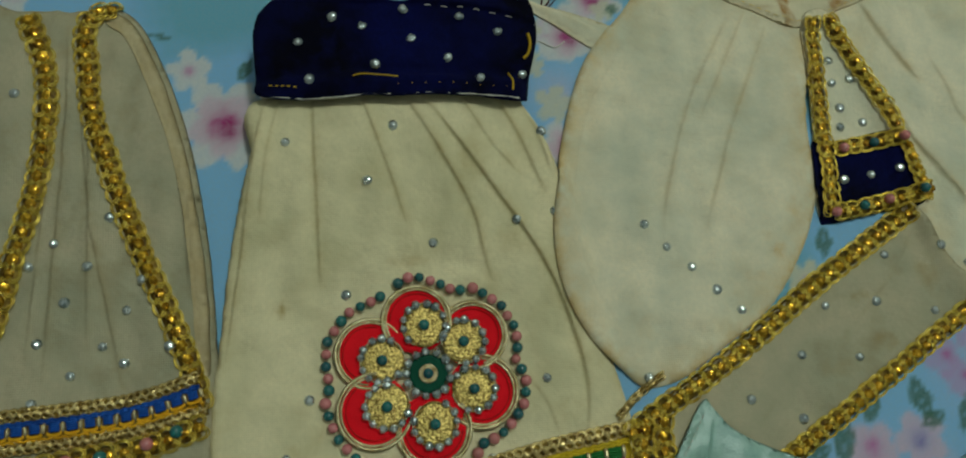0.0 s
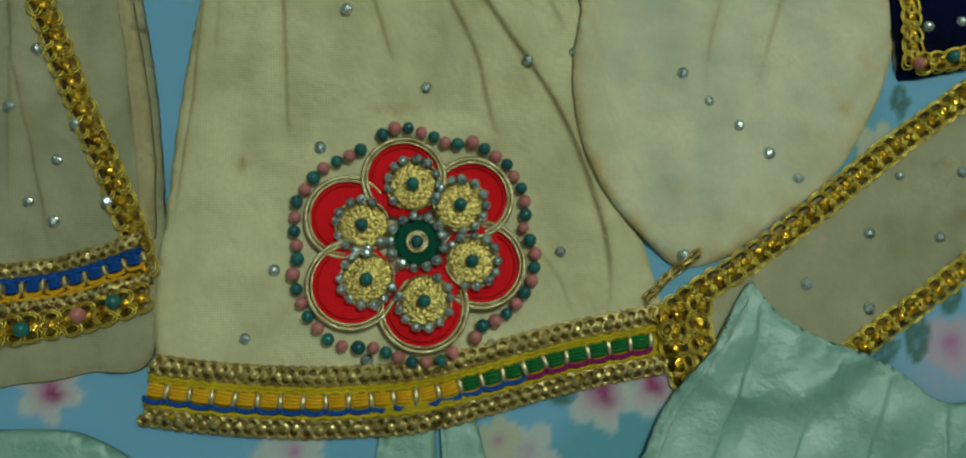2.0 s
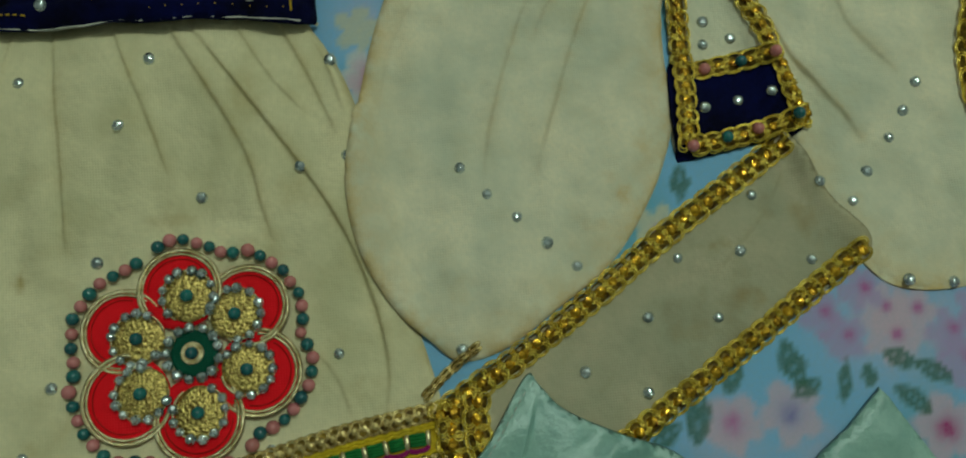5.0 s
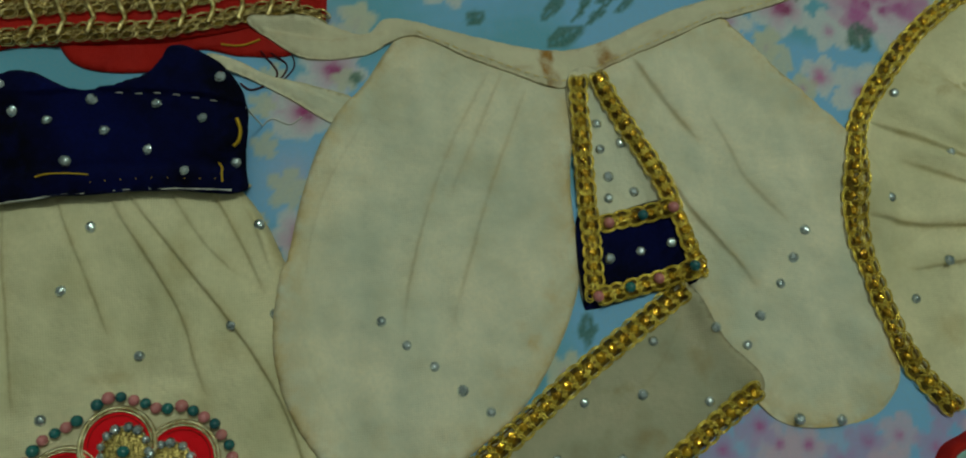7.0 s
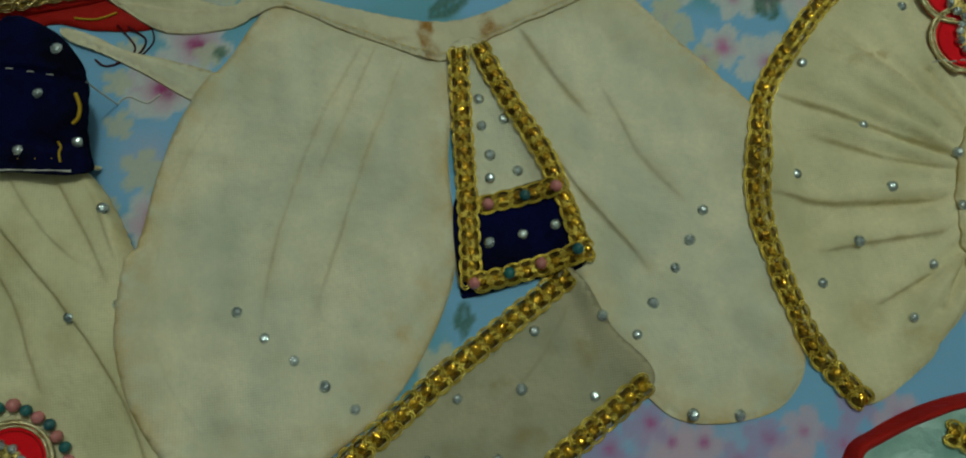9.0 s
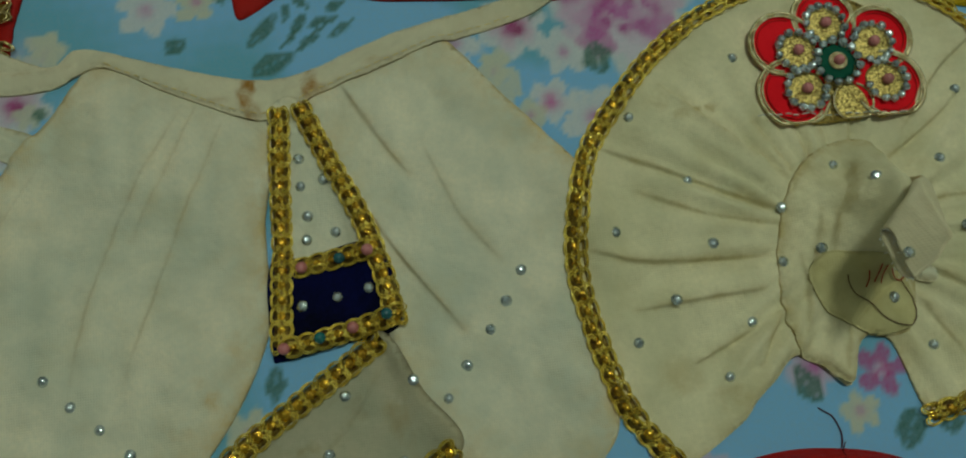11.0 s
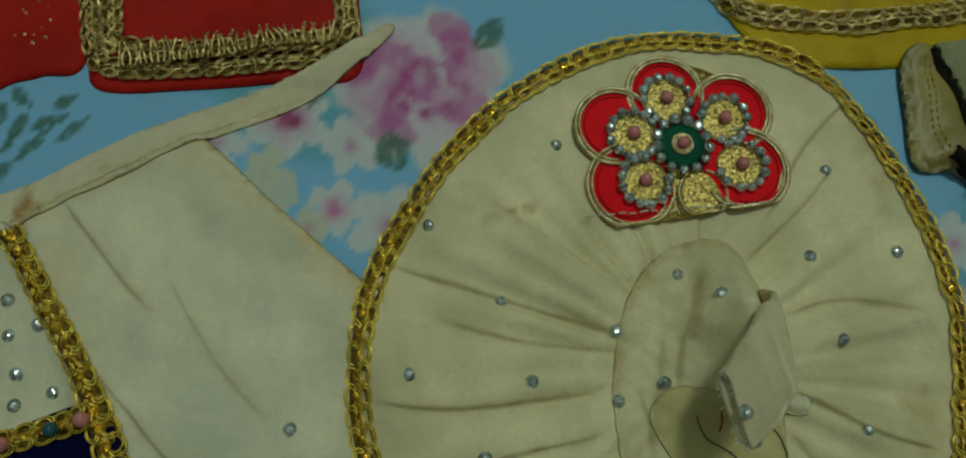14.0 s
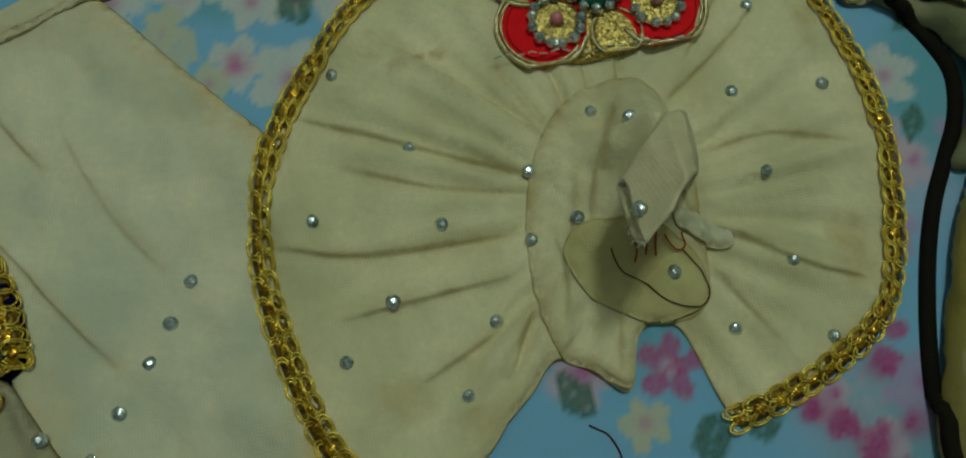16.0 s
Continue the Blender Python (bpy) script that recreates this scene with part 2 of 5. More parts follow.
def crease(z, points, amp, wide):
    line = np.array(points) / 1000
    lo, hi = line.min(axis=0) - 0.03, line.max(axis=0) + 0.03
    i0, i1 = int(max((lo[0] - X0) / STEP, 0)), int(min((hi[0] - X0) / STEP, z.shape[1]))
    j0, j1 = int(max((lo[1] - Y0) / STEP, 0)), int(min((hi[1] - Y0) / STEP, z.shape[0]))
    z[j0:j1, i0:i1] += pleat(GX[j0:j1, i0:i1], GY[j0:j1, i0:i1], points, amp, wide)


def pleated(x, y, slant, size, amp, seed, stretch=0.12):
    """Long soft folds that run up and down, leaning by slant."""
    return amp * waves(x + slant * (y - 0.1), y * stretch, size, 18, seed)


def gathered(x, y, cx, cy, seed):
    """Folds that radiate from a gathered seam and run out towards the rim."""
    r, a = np.hypot(x - cx, y - cy), np.arctan2(y - cy, x - cx)
    fold = np.sin(a * 23 + 2 * np.sin(a * 5) + 9 * r) + 0.8 * np.sin(a * 37 + 3 * np.sin(a * 3) - 14 * r) + 0.9 * np.sin(a * 11 + 1.3)
    return 0.0012 * fold * np.clip((0.115 - r) / 0.07, 0.12, 1) * np.clip((r - 0.02) / 0.02, 0, 1) + 0.0009 * waves(x, y, 0.035, 16, seed)


# ---- meshes, things and parts ----
def thing(name, label, category, at, group=""):
    ob = new(name)
    ob.empty_display_size = 0.02
    ob.location = (at[0] / 1000, at[1] / 1000, 0)
    return tagged(ob, label, category, group)


def base_of(ob):
    v = Vector((0, 0, 0))
    while ob is not None:
        v += ob.location
        ob = ob.parent
    return v


def mesh_data(name, verts, faces, mat, smooth=True):
    me = bpy.data.meshes.new(name)
    me.from_pydata([tuple(map(float, v)) for v in verts], [], [tuple(map(int, f)) for f in faces])
    me.materials.append(mat)
    if smooth:
        me.polygons.foreach_set("use_smooth", [True] * len(me.polygons))
    me.update()
    return me


def part(name, verts, faces, mat, parent, label="", smooth=True):
    o = base_of(parent)
    verts = np.asarray(verts, float) - np.array(o)
    ob = new(name, mesh_data(name, verts, faces, mat, smooth))
    ob.parent = parent
    return tagged(ob, label)


def piece(name, me, place, parent, turn=0.0, size=1.0, tip=(0.0, 0.0)):
    ob = new(name, me)
    ob.parent = parent
    ob.location = Vector(place) - base_of(parent)
    ob.rotation_euler = (tip[0], tip[1], turn)
    ob.scale = (size, size, size)
    return ob


def fill(line, spacing, extra=None):
    """Triangles over the area inside a closed line."""
    from mathutils.geometry import delaunay_2d_cdt
    lo, hi = line.min(axis=0), line.max(axis=0)
    x, y = np.meshgrid(np.arange(lo[0], hi[0], spacing), np.arange(lo[1], hi[1], spacing))
    x, y = x.ravel(), y.ravel()
    r = np.random.default_rng(5)
    x, y = x + r.uniform(-0.25, 0.25, x.shape) * spacing, y + r.uniform(-0.25, 0.25, x.shape) * spacing
    keep = inside(line, x, y)
    x, y = x[keep], y[keep]
    far = np.full(x.shape, 9.0)
    for px, py in line:
        far = np.minimum(far, (x - px) ** 2 + (y - py) ** 2)
    keep = far > (0.55 * spacing) ** 2
    x, y = x[keep], y[keep]
    if extra is not None:
        extra = extra[inside(line, extra[:, 0], extra[:, 1])]
        x, y = np.concatenate([x, extra[:, 0]]), np.concatenate([y, extra[:, 1]])
    pts = [Vector(p) for p in line] + [Vector(p) for p in zip(x, y)]
    n = len(line)
    v, _, f, *_ = delaunay_2d_cdt(pts, [(i, (i + 1) % n) for i in range(n)], [], 1, 1e-7)
    return np.array([tuple(p) for p in v]), [tuple(q) for q in f]


def reach(x, y, line):
    """How far places lie from a line."""
    best = np.full(x.shape, 9.0)
    for a, b in zip(line[:-1], line[1:]):
        d = b - a
        t = np.clip(((x - a[0]) * d[0] + (y - a[1]) * d[1]) / (d @ d + 1e-15), 0, 1)
        best = np.minimum(best, np.hypot(x - a[0] - t * d[0], y - a[1] - t * d[1]))
    return best


def cloth(name, outline, mat, parent, thick=0.0009, folds=(), lumps=0.0008, lump_size=0.05, soft=4, spacing=0.0019,
          label="", seed=1, crisp=2, spread=2, relief=None, rim=0.2, drop=None, old_edge=0.45, old_fold=0.5, edge_wide=0.0035, stains=()):
    """A piece of cloth that lies over whatever is already there, with its pleats and a turned edge."""
    global HEIGHT
    line = curve(outline, 0.0016, closed=True)
    mask = covered(line)
    under = np.maximum(HEIGHT, blur(grow(HEIGHT, spread), soft * 2))
    z = under + thick + lumps * (0.6 + 0.5 * waves(GX, GY, lump_size, seed=seed) + 0.40 * waves(GX, GY, lump_size / 2.6, seed=seed + 50))
    if relief is not None:
        z = z + relief(GX, GY)
    m = np.clip(blur(mask.astype(float), crisp) * 2 - 0.95, 0, 1) ** 0.5
    m = rim + (1 - rim) * m
    z = HEIGHT + 0.0003 + np.maximum(z - HEIGHT, 0.0004) * m
    extra = [offset(curve(q[0], 0.0012), d) for q in folds for d in (0.0, 0.0004, 0.0009, 0.0016, -0.001)]
    v, f = fill(line, spacing, np.vstack(extra) if extra else None)
    top = np.column_stack([v, sample(z, v[:, 0], v[:, 1])])
    edge = sample(m, v[:, 0], v[:, 1])
    for points, amp, wide in folds:
        top[:, 2] += edge * pleat(v[:, 0], v[:, 1], points, amp, wide)
        crease(z, points, amp, wide)
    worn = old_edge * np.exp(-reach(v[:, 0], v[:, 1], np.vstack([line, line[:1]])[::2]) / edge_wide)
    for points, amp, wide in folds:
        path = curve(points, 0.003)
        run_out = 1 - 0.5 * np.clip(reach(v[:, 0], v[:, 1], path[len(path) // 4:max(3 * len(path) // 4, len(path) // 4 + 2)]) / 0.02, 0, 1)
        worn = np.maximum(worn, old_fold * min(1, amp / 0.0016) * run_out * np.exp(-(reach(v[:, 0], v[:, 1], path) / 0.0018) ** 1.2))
    for sx, sy, rx, ry, much in stains:
        d = ((v[:, 0] * 1000 - sx) / rx) ** 2 + ((v[:, 1] * 1000 - sy) / ry) ** 2 + 0.25 * waves(v[:, 0], v[:, 1], 0.006, 12, int(abs(sx)))
        worn = np.maximum(worn, much * np.clip(1.5 - d, 0, 1))
    n = len(line)
    low = top[:n].copy()
    if rim < 0.5:
        low[:, 2] -= drop or min(thick, 0.0009)
    else:
        low[:, :2] += (low[:, :2].mean(axis=0) - low[:, :2]) * 0.22
        low[:, 2] = sample(HEIGHT, low[:, 0], low[:, 1])
    verts = np.vstack([top, low])
    t = len(top)
    faces = list(f) + [(i, t + i, t + (i + 1) % n, (i + 1) % n) for i in range(n)]
    HEIGHT = np.where(mask, np.maximum(z, HEIGHT), HEIGHT)
    ob = part(name, verts, faces, mat, parent, label)
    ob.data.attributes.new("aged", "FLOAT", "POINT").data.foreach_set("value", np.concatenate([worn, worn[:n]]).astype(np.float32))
    back = ob.modifiers.new("thickness", "SOLIDIFY")
    back.thickness, back.offset = 0.0003, -1
    return ob


def tube(line, radius, sides=5):
    """Verts and faces of a cord along a line of 3D points."""
    line = np.asarray(line, float)
    t = np.gradient(line, axis=0)
    t /= np.linalg.norm(t, axis=1)[:, None] + 1e-12
    a = np.cross(t, (0, 0, 1.0))
    a /= np.linalg.norm(a, axis=1)[:, None] + 1e-9
    b = np.cross(a, t)
    rings = [line + radius * (math.cos(q) * a + math.sin(q) * b) for q in np.arange(sides) * 2 * math.pi / sides]
    verts = np.stack(rings, axis=1).reshape(-1, 3)
    faces = [(i * sides + k, i * sides + (k + 1) % sides, (i + 1) * sides + (k + 1) % sides, (i + 1) * sides + k)
             for i in range(len(line) - 1) for k in range(sides)]
    return verts, faces


def joined(groups):
    verts, faces, base = [], [], 0
    for v, f in groups:
        verts.append(v)
        faces += [tuple(i + base for i in q) for q in f]
        base += len(v)
    return np.vstack(verts), faces


def offset(line, d):
    d = np.broadcast_to(np.asarray(d, float), len(line))
    t = np.gradient(line, axis=0)
    t /= np.linalg.norm(t, axis=1)[:, None] + 1e-12
    return line + np.column_stack([-t[:, 1], t[:, 0]]) * np.asarray(d)[..., None]


def on_top(line, lift):
    return np.column_stack([line, sample(HEIGHT, line[:, 0], line[:, 1]) + lift])


def settle_on(line, wide, high):
    """Adds a band along a line to the height of what lies there."""
    global HEIGHT
    both = np.vstack([offset(line, np.full(len(line), wide / 2)), offset(line, np.full(len(line), -wide / 2))[::-1]])
    HEIGHT = HEIGHT + high * np.clip(blur(covered(both).astype(float), 1), 0, 1)


def band(points, wide, lift, step=0.002, across=5, arch=0.0006, lines=None):
    line = curve(points, step) if lines is None else lines
    rows = []
    for k in np.linspace(-0.5, 0.5, across):
        r = on_top(offset(line, np.full(len(line), k * wide)), lift)
        r[:, 2] += arch * (1 - (2 * k) ** 2)
        rows.append(r)
    ground = [rows[0] - (0, 0, lift + 0.0002)] + rows + [rows[-1] - (0, 0, lift + 0.0002)]
    verts = np.stack(ground, axis=1).reshape(-1, 3)
    w = len(ground)
    return verts, [(i * w + k, (i + 1) * w + k, (i + 1) * w + k + 1, i * w + k + 1) for i in range(len(line) - 1) for k in range(w - 1)]


def gem_mesh(name, r, high, mat, sides=8):
    """A cut stone: a flat table, two rows of facets and a girdle."""
    verts, faces = [], []
    for rad, z, twist in ((1.0, 0.0, 0), (1.0, 0.35, 0), (0.72, 0.78, 0.5), (0.36, 1.0, 0)):
        verts += [(r * rad * math.cos((k + twist) * 2 * math.pi / sides), r * rad * math.sin((k + twist) * 2 * math.pi / sides), high * z) for k in range(sides)]
    for ring in range(3):
        for k in range(sides):
            a, b = ring * sides + k, ring * sides + (k + 1) % sides
            faces += [(a, b, b + sides), (a, b + sides, a + sides)]
    faces += [tuple(range(3 * sides, 4 * sides)), tuple(range(sides - 1, -1, -1))]
    return mesh_data(name, verts, faces, mat, smooth=False)


def bead_mesh(name, r, mat, seg=10, rings=7):
    verts, faces = [(0, 0, r)], []
    for i in range(1, rings):
        a = math.pi * i / rings
        verts += [(r * math.sin(a) * math.cos(k * 2 * math.pi / seg), r * math.sin(a) * math.sin(k * 2 * math.pi / seg), r * math.cos(a)) for k in range(seg)]
    verts.append((0, 0, -r))
    last = len(verts) - 1
    faces += [(0, 1 + k, 1 + (k + 1) % seg) for k in range(seg)]
    for i in range(rings - 2):
        faces += [(1 + i * seg + k, 1 + (i + 1) * seg + k, 1 + (i + 1) * seg + (k + 1) % seg, 1 + i * seg + (k + 1) % seg) for k in range(seg)]
    faces += [(last, last - seg + (k + 1) % seg, last - seg + k) for k in range(seg)]
    return mesh_data(name, verts, faces, mat)


STUD = gem_mesh("stud", 0.0019, 0.0016, SILVER, 9)
SEQUIN = gem_mesh("sequin", 0.0018, 0.0012, AMBER, 6)
GOLD_BEAD = gem_mesh("gold_bead", 0.0014, 0.0014, GOLD_PALE, 7)
SILVER_BEAD = gem_mesh("silver_bead", 0.0020, 0.0026, SILVER, 8)
TEAL = bead_mesh("teal_bead", 0.0023, BEAD_GREEN)
PINK = bead_mesh("pink_bead", 0.0023, BEAD_PINK)


def studs(places, parent, lift=0.0):
    for x, y in places:
        x, y = x / 1000, y / 1000
        piece("stud", STUD, (x, y, float(sample(HEIGHT, x, y)) + lift - 0.0002), parent, RNG.uniform(0, 6), RNG.uniform(1.02, 1.22),
              (RNG.uniform(-0.3, 0.3), RNG.uniform(-0.3, 0.3)))


def braid(points, parent, wide=0.0085, pitch=0.0055, gold=None, sequins=True, label="gold braid with looped edges and amber sequins"):
    """Looped gold braid sewn along a line: overlapping double rings on both sides, sequins in the middle."""
    gold = gold or GOLD
    line = curve(points, pitch / 2)
    tan = np.gradient(line, axis=0)
    tan /= np.linalg.norm(tan, axis=1)[:, None]
    a = np.arange(13) * 2 * math.pi / 12
    rings = []
    for k in range(1, len(line), 2):
        t, n = tan[k], np.array((-tan[k][1], tan[k][0]))
        for sign in (1, -1):
            slide, swell, tilt = RNG.uniform(-0.08, 0.08) * pitch, RNG.uniform(0.92, 1.08), RNG.uniform(-0.15, 0.15)
            for scale, lift in ((1.0, 0.0), (0.70, 0.0002)):
                u = pitch * 0.60 * scale * np.cos(a) * swell + slide
                v = sign * wide * 0.27 + wide * 0.235 * scale * np.sin(a) * swell
                flat = line[k] + u[:, None] * t + v[:, None] * n
                c = on_top(flat, 0.0014 + lift)
                c[:, 2] += 0.0005 * np.cos(a) + tilt * v * 0.3 + 0.0003 * np.sin(3 * a + k)
                rings.append(tube(c, 0.00029, 5))
    fine = curve(points, pitch / 8)
    run = np.arange(len(fine)) / 8 * 2 * math.pi
    for phase in (0, math.pi):
        c = on_top(offset(fine, wide * 0.12 * np.sin(run + phase)), 0.0013)
        c[:, 2] += 0.0003 * np.cos(run * 2 + phase)
        rings.append(tube(c, 0.0003, 4))
    ob = tagged(part("gold_braid", *joined(rings), gold, parent, label), kind="stuff")
    part("ribbon", *band(points, wide * 0.72, 0.0006, pitch / 2, 3, 0.0003), RIBBON, ob)
    if sequins:
        for k in range(1, len(line), 2):
            x, y = line[k]
            piece("sequin", SEQUIN, (x, y, float(sample(HEIGHT, x, y)) + 0.0012), ob, math.atan2(tan[k][1], tan[k][0]) + RNG.uniform(-0.3, 0.3), wide / 0.0085 * RNG.uniform(0.95, 1.2),
                  (RNG.uniform(-0.4, 0.4), RNG.uniform(-0.4, 0.4)))
    settle_on(line, wide, 0.0018)
    return ob


def stitches(points, parent, mat, long=0.0022, gap=0.0012, radius=0.00022, lift=0.0002, name="stitching", label=""):
    line = curve(points, 0.0004)
    groups, k, a, b = [], 0, int(long / 0.0004), int(gap / 0.0004)
    while k + a < len(line):
        s = on_top(line[k:k + a], lift)
        s[:, 2] += 0.0003 * np.sin(np.linspace(0, math.pi, len(s)))
        groups.append(tube(s, radius, 4))
        k += a + b
    return part(name, *joined(groups), mat, parent, label)


def thread(points, parent, mat, radius=0.0003, lift=0.0006, name="thread", label=""):
    line = on_top(curve(points, 0.0008), lift)
    return part(name, *tube(line, radius, 5), mat, parent, label)

# ---- the room and the bed ----
def box(lo, hi):
    v = [(x, y, z) for x in (lo[0], hi[0]) for y in (lo[1], hi[1]) for z in (lo[2], hi[2])]
    return v, [(0, 1, 3, 2), (4, 6, 7, 5), (0, 4, 5, 1), (2, 3, 7, 6), (0, 2, 6, 4), (1, 5, 7, 3)]


def slab(name, lo, hi, mat):
    ob = new(name, mesh_data(name, *box(lo, hi), mat, smooth=False))
    return tagged(ob, kind="structure")


# floor, ceiling and walls out of view, added for reflections and bounced light
slab("floor", (-2.2, -2.0, -0.60), (2.6, 2.4, -0.50), FLOOR_MAT)
slab("ceiling", (-2.2, -2.0, 2.0), (2.6, 2.4, 2.1), PLASTER)
slab("unseen_wall_west", (-2.3, -2.0, -0.5), (-2.2, 2.4, 2.0), PLASTER)
slab("unseen_wall_east", (2.6, -2.0, -0.5), (2.7, 2.4, 2.0), PLASTER)
slab("unseen_wall_south", (-2.3, -2.1, -0.5), (2.7, -2.0, 2.1), PLASTER)
slab("unseen_wall_north", (-2.3, 2.4, -0.5), (2.7, 2.5, 2.1), PLASTER)
bed = tagged(new("bed", mesh_data("bed", *box((-0.88, -0.9, -0.5), (1.2, 0.97, -0.004)), PLASTER, smooth=False)), "plain bed base under a floral sheet", "bed")
bed_bevel = bed.modifiers.new("round", "BEVEL")
bed_bevel.width, bed_bevel.segments = 0.03, 3

# printed cotton sheet: petals, blooms and leaves on sky blue
xs = np.concatenate([np.linspace(-0.9, X0, 40, endpoint=False), np.arange(X0, X1, 0.0016), np.linspace(X1, 1.22, 40)])
ys = np.concatenate([np.linspace(-0.92, Y0, 40, endpoint=False), np.arange(Y0, Y1, 0.0016), np.linspace(Y1, 0.99, 40)])
SX, SY = np.meshgrid(xs, ys)
tone = 0.5 + 0.5 * waves(SX, SY, 0.11, seed=21)
PRINT = np.zeros((*SX.shape, 3))
PRINT[:] = (0.19, 0.47, 0.74)
fuzz = waves(SX, SY, 0.006, 20, seed=33)
fuzz_fine = waves(SX, SY, 0.0025, 20, seed=34)
PRINT += (np.array((0.10, 0.37, 0.46)) - PRINT) * (0.8 * np.clip((tone - 0.55 + 0.02 * fuzz) * 4, 0, 1))[..., None]


def dye(x, y, reach, shade, cover):
    """Prints a colour near a place; cover(dx, dy, r, angle) gives how much of it, 0 to 1."""
    x, y, reach = x / 1000, y / 1000, reach / 1000
    i0, i1 = np.searchsorted(xs, (x - reach, x + reach))
    j0, j1 = np.searchsorted(ys, (y - reach, y + reach))
    dx, dy = SX[j0:j1, i0:i1] - x, SY[j0:j1, i0:i1] - y
    amount = cover(dx * 1000, dy * 1000, np.hypot(dx, dy) * 1000, np.arctan2(dy, dx), fuzz[j0:j1, i0:i1], fuzz_fine[j0:j1, i0:i1])
    PRINT[j0:j1, i0:i1] += (np.array(shade) - PRINT[j0:j1, i0:i1]) * np.clip(amount, 0, 1)[..., None]


def petals(x, y, size, lobes, shade, soft=2.0, turn=0.0, depth=0.3, strength=1.0):
    def cover(dx, dy, r, a, f, g):
        edge = size * (1 - depth + depth * np.abs(np.cos(lobes / 2 * (a - turn))) ** 0.7) + 0.9 * f
        return strength * np.clip((edge - r) / soft + 0.5, 0, 1) * (0.92 + 0.06 * g)
    dye(x, y, size * 1.4 + 4, shade, cover)


def smudge(x, y, size, shade, strength=0.9):
    dye(x, y, size * 2, shade, lambda dx, dy, r, a, f, g: strength * np.exp(-(r / size) ** 2 * 1.6) * (1 + 0.25 * f + 0.15 * g))


def leaf(x, y, long, wide, angle, shade=(0.025, 0.12, 0.07)):
    c, s = math.cos(math.radians(angle)), math.sin(math.radians(angle))

    def cover(dx, dy, r, a, f, g):
        u, v = (dx * c + dy * s) / long, (-dx * s + dy * c) / wide
        body = 1 - np.abs(v) - u * u + 0.1 * f
        return np.clip(body * 5, 0, 1) * (0.85 + 0.06 * g) * np.where(np.abs(v) < 0.07, 0.6, 1)
    dye(x, y, max(long, wide) * 1.3, shade, cover)


WHITE, PALE, BLUSH = (0.60, 0.62, 0.60), (0.56, 0.56, 0.40), (0.62, 0.44, 0.54)
MAGENTA, ORCHID, LILAC = (0.40, 0.01, 0.16), (0.50, 0.13, 0.36), (0.42, 0.30, 0.54)
for x, y, size in ((-105, 135, 21), (43, 176, 15), (42, 121, 13), (-140, -18, 11), (38, -25, 13), (55, -23, 11), (59, 191, 14), (46, 173, 13),
                   (255, 207, 15), (-200, 205, 18), (120, -60, 16), (-60, -70, 18), (290, -40, 20), (-30, 240, 18)):
    petals(x, y, size, 6, WHITE, 1.5, x * 0.1, 0.40)
    petals(x, y, size * 0.72, 5, BLUSH, 4.0, y * 0.1, 0.4, 0.7)
    smudge(x, y, size * 0.42, MAGENTA, 0.95)
    smudge(x + 2, y - 2, size * 0.25, (0.28, 0.01, 0.10), 0.8)
for x, y, size in ((267, 173, 10), (246, 189, 8), (258, 168, 7), (109, 227, 12), (129, 229, 9), (12, -43, 11), (-63, -40, 12), (3, -39, 8), (70, 212, 9),
                   (231, 201, 11), (366, 40, 8), (142, 57, 9), (283, 165, 14), (470, 130, 11), (-120, 160, 10), (20, 128, 9), (52, 125, 10), (275, 194, 11)):
    petals(x, y, size, 5, WHITE if size > 9 else PALE, 1.1, x * 0.07, 0.42)
    smudge(x, y, size * 0.3, ORCHID, 0.75)
smudge(267, 173, 4.5, (0.58, 0.14, 0.34), 1.0)
# the large rose: whorled petals, darker towards its heart
petals(302, 211, 31, 7, WHITE, 4, 0.3, 0.25)
for k in range(26):
    a, r = k * 2.399, 4.6 * math.sqrt(k)
    shade = ((0.46, 0.05, 0.28), (0.58, 0.36, 0.50), (0.50, 0.14, 0.36), (0.64, 0.56, 0.62))[k % 4]
    petals(302 + r * math.cos(a), 213 + r * math.sin(a), 8.0, 2, shade, 1.7, a + 1.57, 0.45, 0.9 - 0.010 * k)
for k in range(9):
    a, r = k * 0.7 + 0.4, 4 + 1.3 * k
    smudge(302 + r * math.cos(a), 213 + r * math.sin(a), 3.4, (0.38, 0.02, 0.20), 0.75)
petals(279, 223, 9, 3, (0.46, 0.05, 0.28), 4, 0.6, 0.3, 0.9)

# lilac sprays and small open blooms
for x, y, size in ((216, 18, 24), (240, 14, 22), (156, -21, 17), (190, -27, 14), (468, 92, 18), (430, 32, 22), (40, 146, 14), (56, 208, 14)):
    smudge(x, y, size, (0.50, 0.46, 0.60), 0.55)
for x, y in ((270, 22), (284, 16), (262, 12), (298, 12), (292, 30), (306, 24)):
    petals(x, y, 9, 5, BLUSH if x % 4 else LILAC, 1.8, x, 0.4, 0.8)
    smudge(x, y, 3, ORCHID, 0.7)
for x, y, size in ((29, 177, 6), (71, 214, 7), (38, 141, 9), (30, 160, 6), (247, 192, 6), (250, 180, 7), (60, 204, 7), (34, 190, 6), (64, 186, 6)):
    petals(x, y, size, 5, PALE, 1.0, x * 0.3, 0.45, 0.9)
